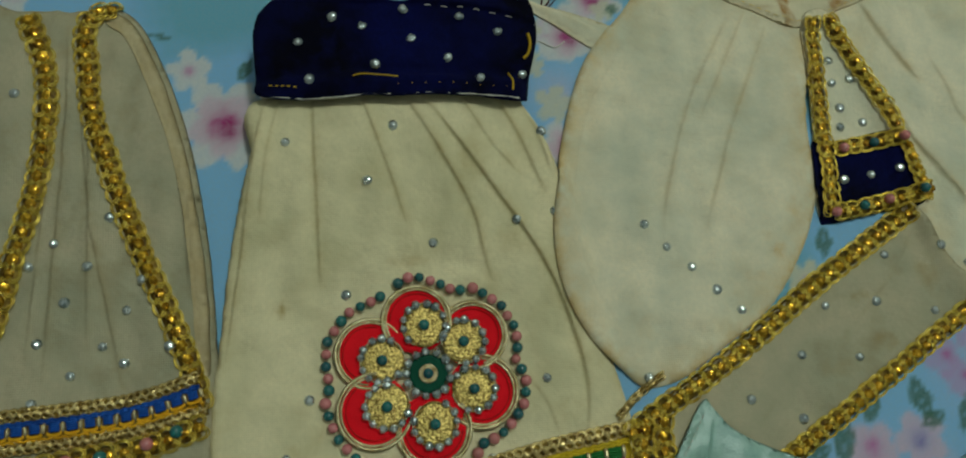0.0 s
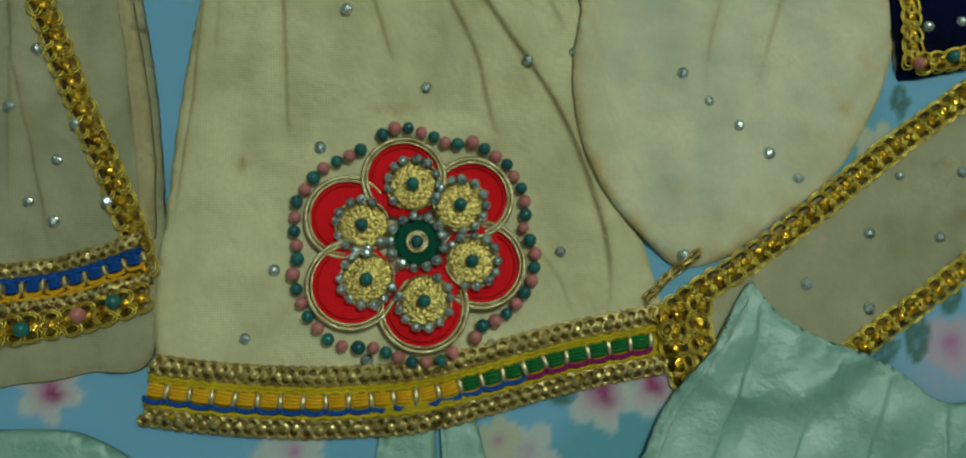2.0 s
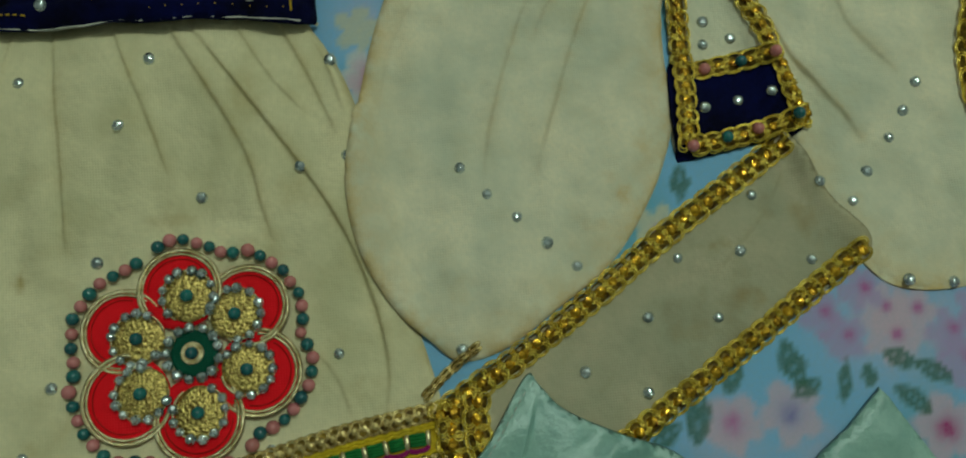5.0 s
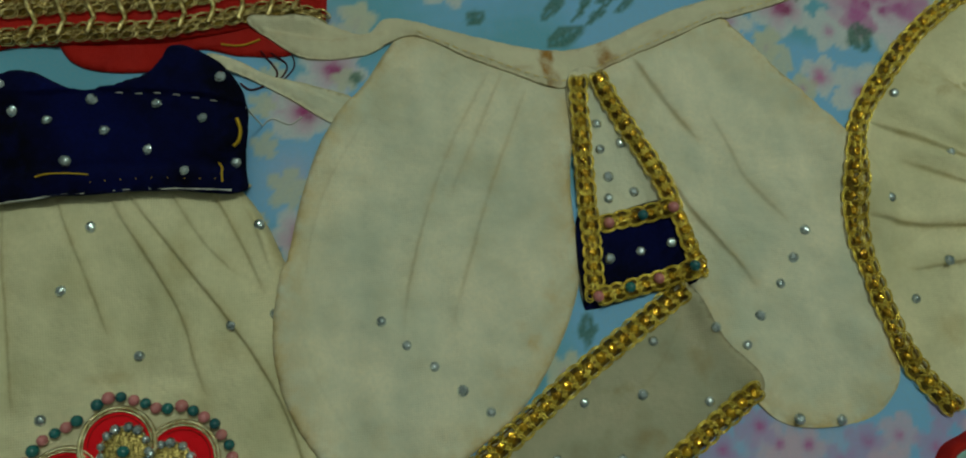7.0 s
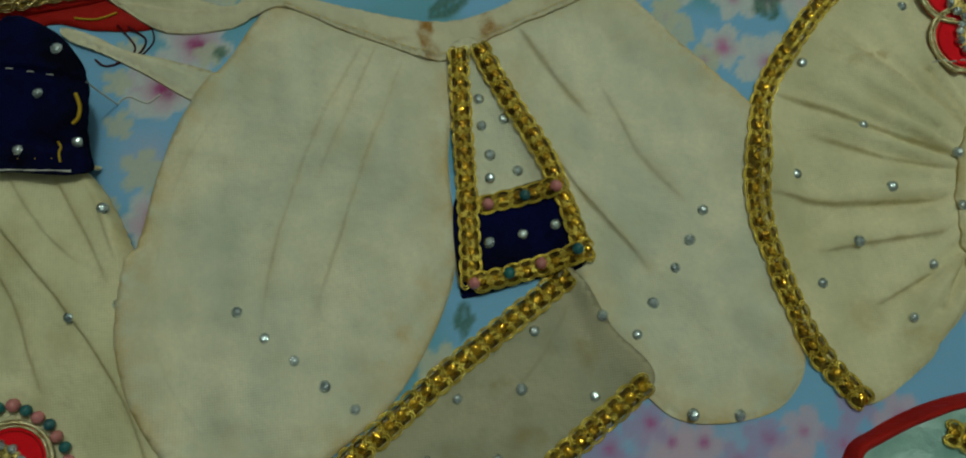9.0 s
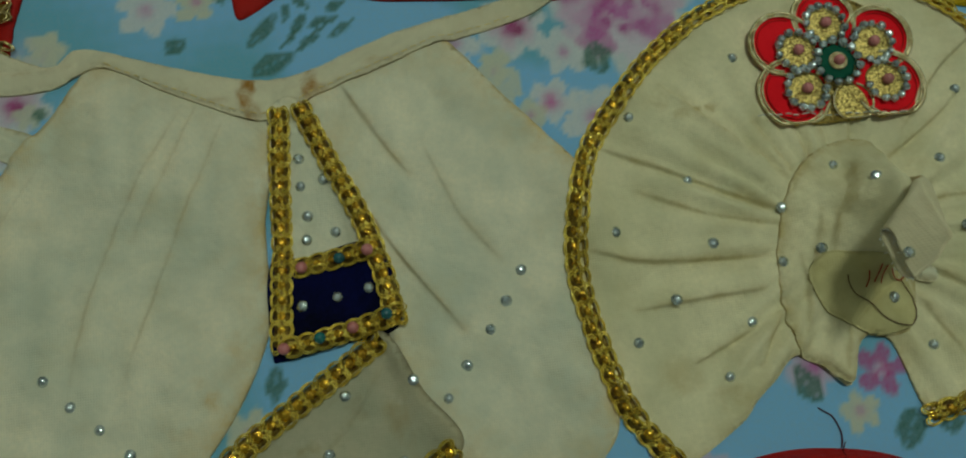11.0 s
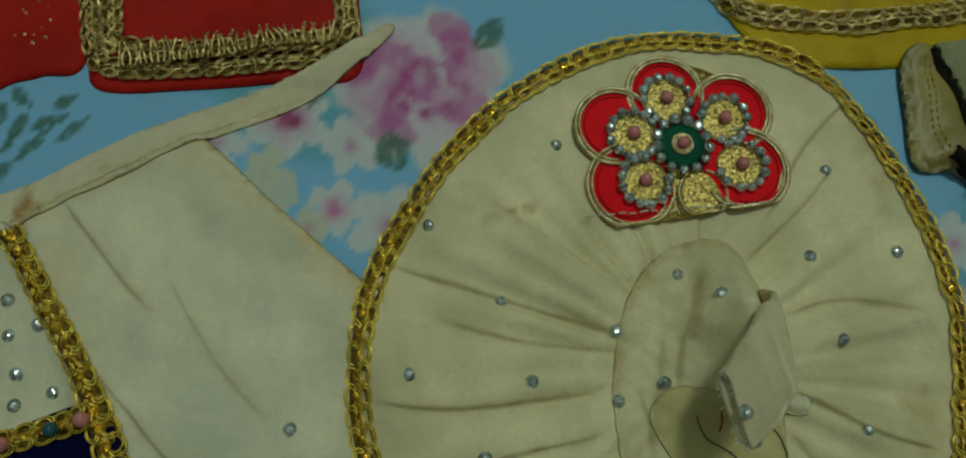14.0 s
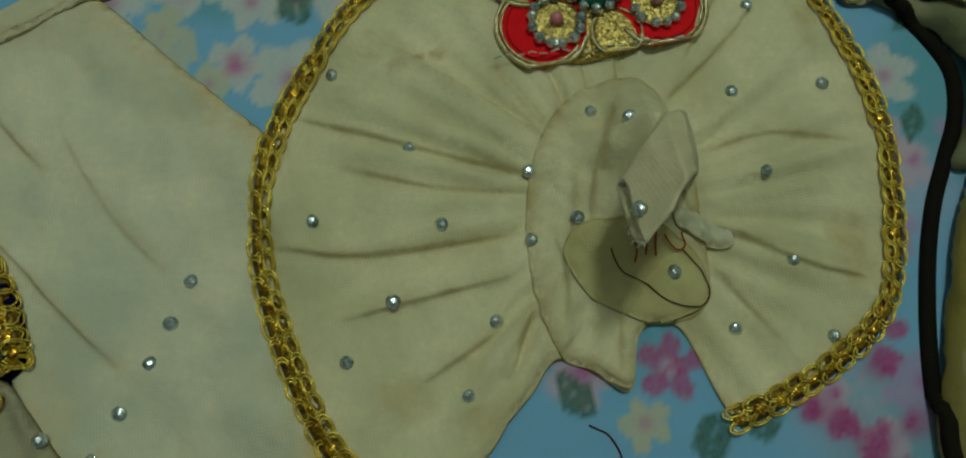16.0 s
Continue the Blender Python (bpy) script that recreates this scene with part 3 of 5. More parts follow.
for x, y in ((220, 22), (204, 13), (231, 21), (243, 12), (213, 30), (255, 20), (247, 2), (262, 8), (222, 12), (197, 22), (420, 36), (432, 20), (447, 34), (468, 100), (455, 80), (462, 108)):
    petals(x, y, 8 + (x * 7 + y) % 4, 5, LILAC if (x + y) % 2 else BLUSH, 1.8, x, 0.38, 0.8)
    smudge(x + 2, y + 1, 3.0, (0.46, 0.08, 0.30), 0.85)
for x, y, size, shade in ((181, -11, 12, (0.22, 0.20, 0.46)), (236, -21, 13, MAGENTA), (160, -13, 11, ORCHID), (377, 54, 4, ORCHID), (351, 58, 11, ORCHID), (489, 105, 10, LILAC)):
    petals(x, y, size, 5, BLUSH if shade is not LILAC else LILAC, 2.5, size, 0.35, 0.85)
    smudge(x, y, size * 0.45, shade, 0.9)
for k in range(5):
    a = 1.3 + k * 1.256
    petals(377 + 6 * math.cos(a), 54 + 6 * math.sin(a), 4.0, 2, (0.44, 0.05, 0.22), 1.5, a, 0.25, 0.9)
for x, y, size in ((422, 28, 5.5), (431, 23, 4.5), (441, 43, 5), (446, 51, 4), (428, 17, 4.5), (414, 35, 4), (436, 12, 4)):
    petals(x, y, size, 3, (0.44, 0.03, 0.22), 1.2, x * 0.4, 0.4, 0.9)
for x, y, long, angle in ((166, 210, 13, 42), (178, 213, 12, 34), (172, 219, 9, 75)):
    leaf(x, y, long, 0.7, angle)
for x, y in ((422, 28), (438, 42), (428, 20), (415, 34), (443, 24)):
    smudge(x, y, 5.5, (0.40, 0.03, 0.20), 0.9)
for x, y, long, wide, angle in ((184, 6, 10, 5, 110), (162, 3, 8, 4, 60), (148, -10, 10, 5, 80), (188, -3, 6, 4, 20), (202, -2, 9, 3, 75), (211, 0, 5, 3, 90),
                                (223, 5, 7, 4, 150), (235, -1, 8, 4, 150), (226, -10, 9, 4, 140), (136, -15, 7, 4, 30), (155, 214, 10, 3.5, 50),
                                (168, 214, 7, 2, 65), (158, 199, 11, 5, 25), (288, 190, 8, 7, 100), (138, 234, 8, 4, 100), (173, 208, 8, 2, 40),
                                (178, 216, 6, 2, 20), (164, 221, 5, 2, 80), (170, 226, 5, 2.4, 120), (184, 222, 5, 2.4, 30), (186, 212, 7, 2, 35), (348, 52, 9, 5, 120), (384, 32, 9, 6, 60), (474, 113, 8, 4, 60),
                                (486, 149, 9, 5, 30), (23, -24, 8, 5, 160), (152, 74, 8, 4, 80), (-135, 177, 8, 1.2, -12), (266, 216, 9, 4, 60), (327, 228, 9, 5, 40),
                                (451, 177, 9, 3, 130), (300, -4, 8, 4, 30), (400, 32, 6, 4, 15), (120, 210, 5, 4, 20), (447, 60, 5, 3, 70), (-96, 160, 6, 3, 60), (68, 186, 4, 3, 20)):
    leaf(x, y, long, wide, angle)
for x, y in ((-230, -60), (-180, -75), (60, -75), (200, -70), (380, -50), (450, -70), (520, 60), (530, 180), (-230, 250), (90, 270), (350, 280), (430, 260)):
    petals(x, y, 14, 5, WHITE, 2.5, x, 0.4)
    smudge(x, y, 5, ORCHID, 0.8)

sheet_z = np.where((SX >= X0) & (SX < X1) & (SY >= Y0) & (SY < Y1), sample(HEIGHT, SX, SY), 0.0)
w = len(xs)
sheet_faces = (np.arange(len(ys) - 1)[:, None] * w + np.arange(w - 1)[None]).ravel()
sheet_me = mesh_data("bed_sheet", np.column_stack([SX.ravel(), SY.ravel(), sheet_z.ravel()]),
                     np.column_stack([sheet_faces, sheet_faces + 1, sheet_faces + w + 1, sheet_faces + w]), PLASTER)
ink = sheet_me.color_attributes.new("print", "FLOAT_COLOR", "POINT")
ink.data.foreach_set("color", np.column_stack([PRINT.reshape(-1, 3), np.ones(SX.size)]).ravel())
SHEET_MAT, sn, sl, sb = material("printed_cotton")
ink_node = sn.new("ShaderNodeAttribute")
ink_node.attribute_name = "print"
weave_grain = ramp(sn, sl, noise_node(sn, sl, 700, 3), 0.3, 0.7)
sl.new(mix(sn, sl, mathn(sn, sl, "MULTIPLY", weave_grain, 0.2), ink_node.outputs["Color"], (0.30, 0.38, 0.40)), sb.inputs["Base Color"])
sb.inputs["Roughness"].default_value = 0.8
bumped(sn, sl, sb, noise_node(sn, sl, 120, 5), 0.3, 0.0006)
sheet_me.materials[0] = SHEET_MAT
tagged(new("bed_sheet", sheet_me), "sky blue cotton bed sheet printed with pink and white flowers", "bed sheet", kind="structure")


# ---- red, yellow and olive clothes along the far side ----
red_skirt = thing("red_skirt", "red doll skirt with rows of gold braid lying on the sheet", "doll clothes", (-10, 230))
cloth("lining", [(-50, 206), (-38, 197), (-12, 195), (4, 203), (22, 199), (44, 199), (50, 214), (0, 225), (-50, 222)], RED_CLOTH, red_skirt, seed=4)
cloth("panel", [(-110, 206), (-70, 209), (-44, 208), (-10, 207), (15, 209), (36, 213), (54, 209), (58, 222), (60, 275), (-20, 290), (-110, 280)], RED_CLOTH, red_skirt, seed=5, lumps=0.0012)
braid([(-110, 210), (-71, 213), (-34, 212), (-5, 212), (23, 216), (38, 218), (55, 213)], red_skirt, 0.008, 0.006, GOLD_PALE, False, "pale gold looped braid")
braid([(-110, 223), (-71, 226), (-30, 225), (0, 225), (25, 230), (58, 230)], red_skirt, 0.010, 0.006, GOLD_PALE, False, "pale gold looped braid")
braid([(-110, 238), (-30, 236), (0, 238), (58, 245)], red_skirt, 0.008, 0.006, GOLD_PALE, False, "pale gold looped braid")
for x in (-62, -50, -38, -26, -14, -2, 10, 22, 34, 44):
    thread([(x, 211 + max(0, x) * 0.1), (x + 2, 218 + max(0, x) * 0.1), (x - 1, 227 + max(0, x) * 0.1)], red_skirt, GOLD_PALE, 0.0012, 0.001, "zari_knot")
thread([(30, 200), (36, 191), (32, 186), (25, 184), (21, 187)], red_skirt, THREAD_DARK, 0.0004)
thread([(34, 199), (40, 194), (37, 188), (29, 185)], red_skirt, THREAD_DARK, 0.0004)
thread([(42, 200), (43, 193), (38, 187)], red_skirt, THREAD_DARK, 0.0003)
thread([(14, 204), (22, 203), (30, 205)], red_skirt, THREAD_YELLOW, 0.0004)

red_cape = thing("red_cape", "red doll cape with a gold speckled hem", "doll clothes", (170, 250))
cloth("panel", [(100, 250), (122, 252), (141, 234), (145, 220), (151, 221), (166, 230), (177, 232), (192, 238), (192, 300), (100, 300)], RED_CLOTH, red_cape, seed=6)
for k in range(46):
    x, y = RNG.uniform(150, 186), RNG.uniform(238, 285)
    piece("zari_knot", GOLD_BEAD, (x / 1000, y / 1000, float(sample(HEIGHT, x / 1000, y / 1000)) - 0.0002), red_cape, k, RNG.uniform(0.25, 0.55))

red_blouse = thing("red_blouse", "red doll blouse with thick gold braid border", "doll clothes", (235, 250))
cloth("panel", [(192, 262), (193, 240), (195, 225), (224, 221), (254, 219), (280, 218), (284, 245), (286, 300), (190, 300)], RED_CLOTH, red_blouse, seed=8)
for row, d in enumerate((0, 6.5)):
    braid([(196 + d, 275), (195 + d, 244), (199 + d * 0.8, 232 + d), (224, 228 + d), (255, 226 + d), (277, 227 + d), (279, 250)], red_blouse, 0.0075, 0.0055, GOLD_PALE, False, "pale gold looped braid")
for k in range(40):
    x = 204 + k * 1.8
    thread([(x, 229), (x + RNG.uniform(-1, 1), 232), (x + RNG.uniform(-2, 2), 236 + RNG.uniform(0, 3))], red_blouse, GOLD_PALE, 0.0005, 0.003, "zari_fringe")

yellow_skirt = thing("yellow_skirt", "bright yellow doll skirt with gold braid near its hem", "doll clothes", (455, 235))
cloth("panel", [(408, 262), (412, 228), (420, 212), (440, 200), (471, 195), (498, 197), (540, 202), (545, 300), (410, 300)], YELLOW_CLOTH, yellow_skirt, seed=9, lumps=0.002,
      folds=[([(440, 222), (470, 216), (510, 215)], 0.002, 0.012)])
braid([(411, 236), (418, 224), (438, 217), (460, 213), (500, 213), (545, 218)], yellow_skirt, 0.009, 0.0058, GOLD_PALE, False, "pale gold looped braid")

olive_dress = thing("olive_dress", "olive gold satin doll dress in loose folds", "doll clothes", (490, 120))
cloth("panel", [(497, 150), (500, 130), (494, 108), (484, 92), (474, 78), (465, 60), (455, 38), (445, 10), (440, -60), (560, -60), (560, 150)], OLIVE, olive_dress, thick=0.004, lumps=0.004, lump_size=0.05, seed=10,
      folds=[([(492, 100), (476, 70), (462, 30), (455, -20)], 0.006, 0.006), ([(500, 95), (486, 65), (474, 25), (468, -20)], 0.006, 0.006), ([(520, 120), (500, 80), (488, 30)], 0.005, 0.008)])
cloth("strap", [(470, 160), (481, 150), (491, 139), (495, 126), (490, 110), (480, 97), (486, 95), (497, 108), (503, 126), (499, 142), (488, 156), (478, 166)], OLIVE_DULL, olive_dress, thick=0.003, seed=11, spread=5)
cloth("sleeve", [(463, 158), (465, 175), (470, 197), (480, 200), (486, 180), (484, 158), (474, 155)], OLIVE, olive_dress, thick=0.004, lumps=0.002, seed=12)
cloth("lining", [(484, 160), (486, 180), (481, 199), (498, 200), (520, 196), (540, 150), (500, 142), (490, 150)], OLIVE_DULL, olive_dress, thick=0.003, lumps=0.003, seed=13)
# near-black cords along the strap's left edge and between sleeve and lining
thread([(473, 160), (483, 149), (489, 138), (492, 126), (488, 112), (479, 98), (470, 84), (461, 64), (452, 36), (445, 0)], olive_dress, DARK_EDGE, 0.0026, 0.0, "binding", "dark brown binding")
thread([(484, 158), (483, 178), (479, 198)], olive_dress, DARK_EDGE, 0.0014, 0.0, "binding", "dark brown binding")
stitches([(470, 158), (472, 176), (476, 196)], olive_dress, THREAD_YELLOW, 0.002, 0.001)
stitches([(472, 158), (474, 176), (478, 196)], olive_dress, THREAD_YELLOW, 0.002, 0.001)

# ---- mint straps that run under the skirt's hem, and a mint garment at the near corner ----
mint_ties = thing("mint_ties", "pale mint satin ties showing below a gold hem", "doll clothes", (-20, -50))
cloth("tie", [(-39, -60), (-37, -46), (-33, -30), (-22, -24), (-18, -30), (-18, -60), (-24, -90), (-36, -90)], MINT, mint_ties, thick=0.002, lumps=0.001, seed=14)
cloth("tie", [(-15, -24), (-6, -28), (-2, -42), (2, -60), (0, -90), (-14, -90), (-15, -50)], MINT, mint_ties, thick=0.002, lumps=0.001, seed=15)
mint_hem = thing("mint_hem", "pale mint satin doll garment edge on the sheet", "doll clothes", (-140, -60))
cloth("panel", [(-200, -28), (-160, -30), (-135, -31), (-121, -36), (-109, -45), (-90, -70), (-100, -110), (-200, -110)], MINT, mint_hem, thick=0.002, lumps=0.002, seed=16)

# ---- cream dress with two gold braids spread in a fan ----
fan_dress = thing("fan_dress", "aged cream cotton doll dress with two curved gold braids", "doll clothes", (-170, 80))
cloth("skirt", [(-240, 186), (-190, 188), (-168, 188), (-152, 189), (-141, 181), (-129, 157), (-118, 124), (-111, 89), (-107, 56), (-105, 23), (-109, -10), (-128, -13), (-150, -16), (-240, -20)],
      CREAM_OLD, fan_dress, thick=0.0016, lumps=0.0010, seed=17, relief=lambda x, y: pleated(x, y, 0.0, 0.014, 0.0008, 62), folds=[([(-171, 30), (-170, 84), (-169, 136), (-170, 180)], 0.0014, 0.006), ([(-141, 26), (-153, 80), (-160, 120), (-163, 160)], 0.0014, 0.006), ([(-178, 40), (-176, 100), (-174, 150)], 0.0011, 0.005), ([(-155, 40), (-157, 100), (-160, 150)], 0.001, 0.004), ([(-116, 60), (-120, 110), (-127, 150)], 0.0012, 0.004)])
cloth("hem_edge", [(-154, 187), (-143, 180), (-131, 156), (-120, 123), (-113, 89), (-109, 56), (-108, 30), (-113, 40), (-117, 80), (-124, 118), (-135, 150), (-146, 174), (-155, 182)], CREAM_TAN, fan_dress, thick=0.0006, seed=18)
braid([(-187, 185), (-178, 160), (-177, 128), (-181, 102), (-187, 75), (-193, 48)], fan_dress, 0.0105, 0.0058)
braid([(-150, 187), (-158, 188), (-163, 178), (-161, 160), (-158, 141), (-148, 112), (-137, 83), (-125, 57), (-115, 33), (-111, 20)], fan_dress, 0.0098, 0.0058)
studs([(-149, 95), (-170, 85), (-180, 76), (-156, 75), (-135, 69), (-165, 61), (-141, 57), (-174, 45), (-150, 43), (-141, 36), (-161, 32), (-123, 42), (-174, 22), (-190, 150), (-205, 60)], fan_dress)


def woven_hem(points, parent, stripes, blocks, rows=(0.0082, -0.0082), wide=0.0225, pitch=0.0072, big=1.0, label=""):
    """A woven border: ribbon, looped gold edges with beads, yarn blocks and scallops between."""
    line = curve(points, pitch / 8)
    n = len(line)
    base = part("woven_border", *band(points, wide, 0.0008, 0.002, 7, 0.0005), stripes, parent, label)
    tan = np.gradient(line, axis=0)
    tan /= np.linalg.norm(tan, axis=1)[:, None]
    a = np.arange(11) * 2 * math.pi / 10
    for d in rows:
        rings = []
        for row in (-1, 1):
            for k in range(2 + row, n - 1, 4):
                t, m = tan[k], np.array((-tan[k][1], tan[k][0]))
                for scale in (1.0, 0.7):
                    u, v = pitch * 0.30 * scale * np.cos(a), d + row * 0.0013 * big + 0.0019 * big * scale * np.sin(a)
                    c = on_top(line[k] + u[:, None] * t + v[:, None] * m, 0.0019)
                    c[:, 2] += 0.0005 * np.cos(a + row) + RNG.uniform(-0.0002, 0.0002)
                    rings.append(tube(c, 0.00038, 5))
        tagged(part("loop_edging", *joined(rings), GOLD_PALE, base, "pale gold loops"), kind="stuff")
        part("ribbon", *band(points, 0.0062 * big, 0.0013, 0.002, 3, 0.0002, offset(curve(points, 0.002), d)), RIBBON, base, "dark gold ribbon")
        edge = offset(line, d)
        for k in range(2, n - 1, 4):
            x, y = edge[k] + RNG.uniform(-0.0004, 0.0004, 2)
            piece("gold_bead", GOLD_BEAD, (x, y, float(sample(HEIGHT, x, y)) + 0.0016), base, RNG.uniform(0, 6), big * RNG.uniform(0.95, 1.25), (RNG.uniform(-0.4, 0.4), RNG.uniform(-0.4, 0.4)))
    # yarn rows above and below the blocks
    for d, share in ((0.0042 * big, 1.0), (0.0030 * big, 1.0), (-0.0046 * big, 1.0)):
        run = np.arange(n) * 1.9
        c = on_top(offset(line, d + 0.0003 * np.sin(run * 0.7)), 0.0016)
        c[:, 2] += 0.0003 * np.sin(run)
        part("yarn_strand", *tube(c, 0.0008 * big, 5), stripes if big == 1.0 else YARN_BLUE if d > 0 else YARN_ORANGE, base)
    shifted, lower = offset(line, 0.0004 * big), offset(line, -0.0024 * big)
    for k in range(4, n - 2, 8):
        square, arc = blocks(k / n)
        turn = math.atan2(tan[k][1], tan[k][0])
        x, y = shifted[k]
        z = float(sample(HEIGHT, x, y)) + 0.0014
        piece("yarn_block", square, (x, y, z), base, turn + RNG.uniform(-0.08, 0.08), big * RNG.uniform(0.92, 1.05))
        x, y = lower[k]
        piece("yarn_scallop", arc, (x, y, z + 0.0002), base, turn, big)
        x, y = shifted[min(k + 4, n - 1)]
        piece("silver_loop", SILVER_LOOP, (x, y, z + 0.0002), base, turn + RNG.uniform(-0.15, 0.15), big)
    settle_on(line, wide, 0.002)
    return base


def block_mesh(name, sx, sy, sz, mat, ridges=3):
    groups = []
    for k in range(ridges):
        y = (k + 0.5) / ridges * sy - sy / 2
        u = np.linspace(-sx / 2, sx / 2, 6)
        groups.append(tube(np.column_stack([u, np.full(6, y), sz * (1 - (2 * u / sx) ** 4 * 0.7)]), sy / ridges * 0.62, 5))
    return mesh_data(name, *joined(groups), mat)


def scallop_mesh(name, mat):
    a = np.linspace(math.pi, 2 * math.pi, 9)
    return mesh_data(name, *joined([tube(np.column_stack([0.0034 * np.cos(a), 0.0013 * np.sin(a) + 0.0007 * k, np.full(9, 0.0004)]), 0.00055, 5) for k in (0, 1)]), mat)


SILVER_LOOP = mesh_data("silver_loop", *tube(np.array([(0, -0.0020, 0), (0, -0.0010, 0.0008), (0, 0.0010, 0.0008), (0, 0.0020, 0)]), 0.0010, 6), STRAND)
BLOCK_ORANGE, BLOCK_BLUE, BLOCK_GREEN = (block_mesh(n, 0.0046, 0.0042, 0.0012, m, 4) for n, m in (("orange_block", YARN_ORANGE), ("blue_block", YARN_BLUE), ("green_block", YARN_GREEN)))
ARC_BLUE, ARC_PINK, ARC_ORANGE = scallop_mesh("blue_scallop", YARN_BLUE), scallop_mesh("pink_scallop", YARN_PINK), scallop_mesh("orange_scallop", YARN_ORANGE)

woven_hem([(-240, 4), (-200, 10), (-149, 14), (-130, 17), (-110, 23)], fan_dress, RIBBON, lambda s: (BLOCK_BLUE, ARC_ORANGE), rows=(0.0064, -0.0060), wide=0.017, pitch=0.0066, big=0.78, label="woven border in blue and orange yarn with gold edges")
braid([(-240, -12), (-200, -6), (-149, 1), (-129, 4), (-111, 10)], fan_dress, 0.0095, 0.0058, GOLD)
for k, (x, y) in enumerate(((-119, 9), (-130, 5), (-147, 1), (-160, 0), (-173, -3), (-190, -5))):
    piece("bead", (TEAL, PINK)[k % 2], (x / 1000, y / 1000, float(sample(HEIGHT, x / 1000, y / 1000)) + 0.001), fan_dress, size=1.15)

# ---- cream skirt with the flower, navy velvet waistband and woven hem ----
skirt = thing("flower_skirt", "cream cotton doll skirt with navy velvet waistband and woven hem", "doll clothes", (-25, 60))
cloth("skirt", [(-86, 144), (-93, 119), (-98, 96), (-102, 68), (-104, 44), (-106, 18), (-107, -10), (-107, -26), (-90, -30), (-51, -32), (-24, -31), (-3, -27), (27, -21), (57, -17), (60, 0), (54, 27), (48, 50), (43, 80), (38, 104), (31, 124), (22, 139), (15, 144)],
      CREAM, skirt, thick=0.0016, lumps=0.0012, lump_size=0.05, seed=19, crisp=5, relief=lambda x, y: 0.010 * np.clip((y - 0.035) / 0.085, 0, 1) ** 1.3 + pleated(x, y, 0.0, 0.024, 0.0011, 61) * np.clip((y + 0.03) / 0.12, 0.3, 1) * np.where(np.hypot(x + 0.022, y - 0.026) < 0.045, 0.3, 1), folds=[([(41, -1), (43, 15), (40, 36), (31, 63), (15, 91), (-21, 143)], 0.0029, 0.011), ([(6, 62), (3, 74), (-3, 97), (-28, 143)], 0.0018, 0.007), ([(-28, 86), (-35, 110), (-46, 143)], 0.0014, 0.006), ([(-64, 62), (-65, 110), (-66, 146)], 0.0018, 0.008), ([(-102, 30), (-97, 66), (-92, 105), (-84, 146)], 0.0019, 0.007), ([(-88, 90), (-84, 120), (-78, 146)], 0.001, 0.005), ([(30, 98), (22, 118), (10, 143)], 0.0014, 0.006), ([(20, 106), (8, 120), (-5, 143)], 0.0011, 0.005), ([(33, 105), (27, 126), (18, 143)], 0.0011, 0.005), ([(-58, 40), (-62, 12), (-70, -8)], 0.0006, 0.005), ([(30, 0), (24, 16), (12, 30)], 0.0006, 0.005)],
      stains=((-80, 54, 1.8, 3.5, 0.8), (-30, 72, 9, 2, 0.35), (-76, -2, 3.5, 2.5, 0.35), (36, 10, 8, 4, 0.3), (0, 112, 5, 9, 0.3), (16, 78, 8, 7, 0.3)))
waist = cloth("waistband", [(-88, 166), (-88, 152), (-86.5, 140), (-60, 138.5), (-33, 139), (0, 138), (22, 136), (25.5, 148), (28.5, 162), (28, 170), (26, 176), (18, 186), (3, 194), (-3, 187), (-12, 180), (-32, 177), (-52, 187), (-70, 184), (-84, 176)],
              VELVET, skirt, thick=0.0045, lumps=0.0010, lump_size=0.03, seed=20, label="navy velvet waistband", rim=0.9, crisp=1, relief=lambda x, y: 0.009 * np.clip((y - 0.138) / 0.036, 0, 1.1) + 0.0125 * np.clip((y - 0.1405) / 0.011, 0, 1),
              folds=[([(28, 168), (10, 173), (-20, 176), (-60, 178)], 0.0030, 0.006)])
stitches([(-82, 143.5), (-70, 142.5)], skirt, THREAD_YELLOW, 0.0016, 0.0012, 0.0003)
stitches([(-30, 143), (-5, 142.5), (18, 141)], skirt, THREAD_YELLOW, 0.0012, 0.0052, 0.0002)
stitches([(-18, 174.5), (2, 173), (24, 168)], skirt, THREAD_WHITE, 0.003, 0.004, 0.0002)
thread([(24.5, 163), (25.5, 159), (24.5, 155), (22.5, 153)], skirt, THREAD_YELLOW, 0.0007, 0.0006)
thread([(16, 148), (17.5, 145), (17.5, 140)], skirt, THREAD_YELLOW, 0.0004, 0.0005)
thread([(-48, 145.5), (-40, 147), (-30, 145.5)], skirt, THREAD_YELLOW, 0.0003, 0.0006)
thread([(-86, 140), (-60, 139), (-33, 140), (0, 139), (20, 137)], skirt, THREAD_WHITE, 0.0007, -0.0006)
studs([(22, 148), (12, 164), (-9, 154), (4, 145), (-24, 162), (-4, 170), (-39, 152), (-44, 167), (-27, 173), (-70, 161), (-66, 146), (-56, 171), (-60, 181), (20, 178)], waist)
studs([(-77, 122), (-33, 128), (-44, 105), (-18, 79), (17, 87), (33, 90), (29, 124), (26, 22), (-69, 18), (-54, 59), (-78, -4), (2, -8), (-39, -12)], skirt)
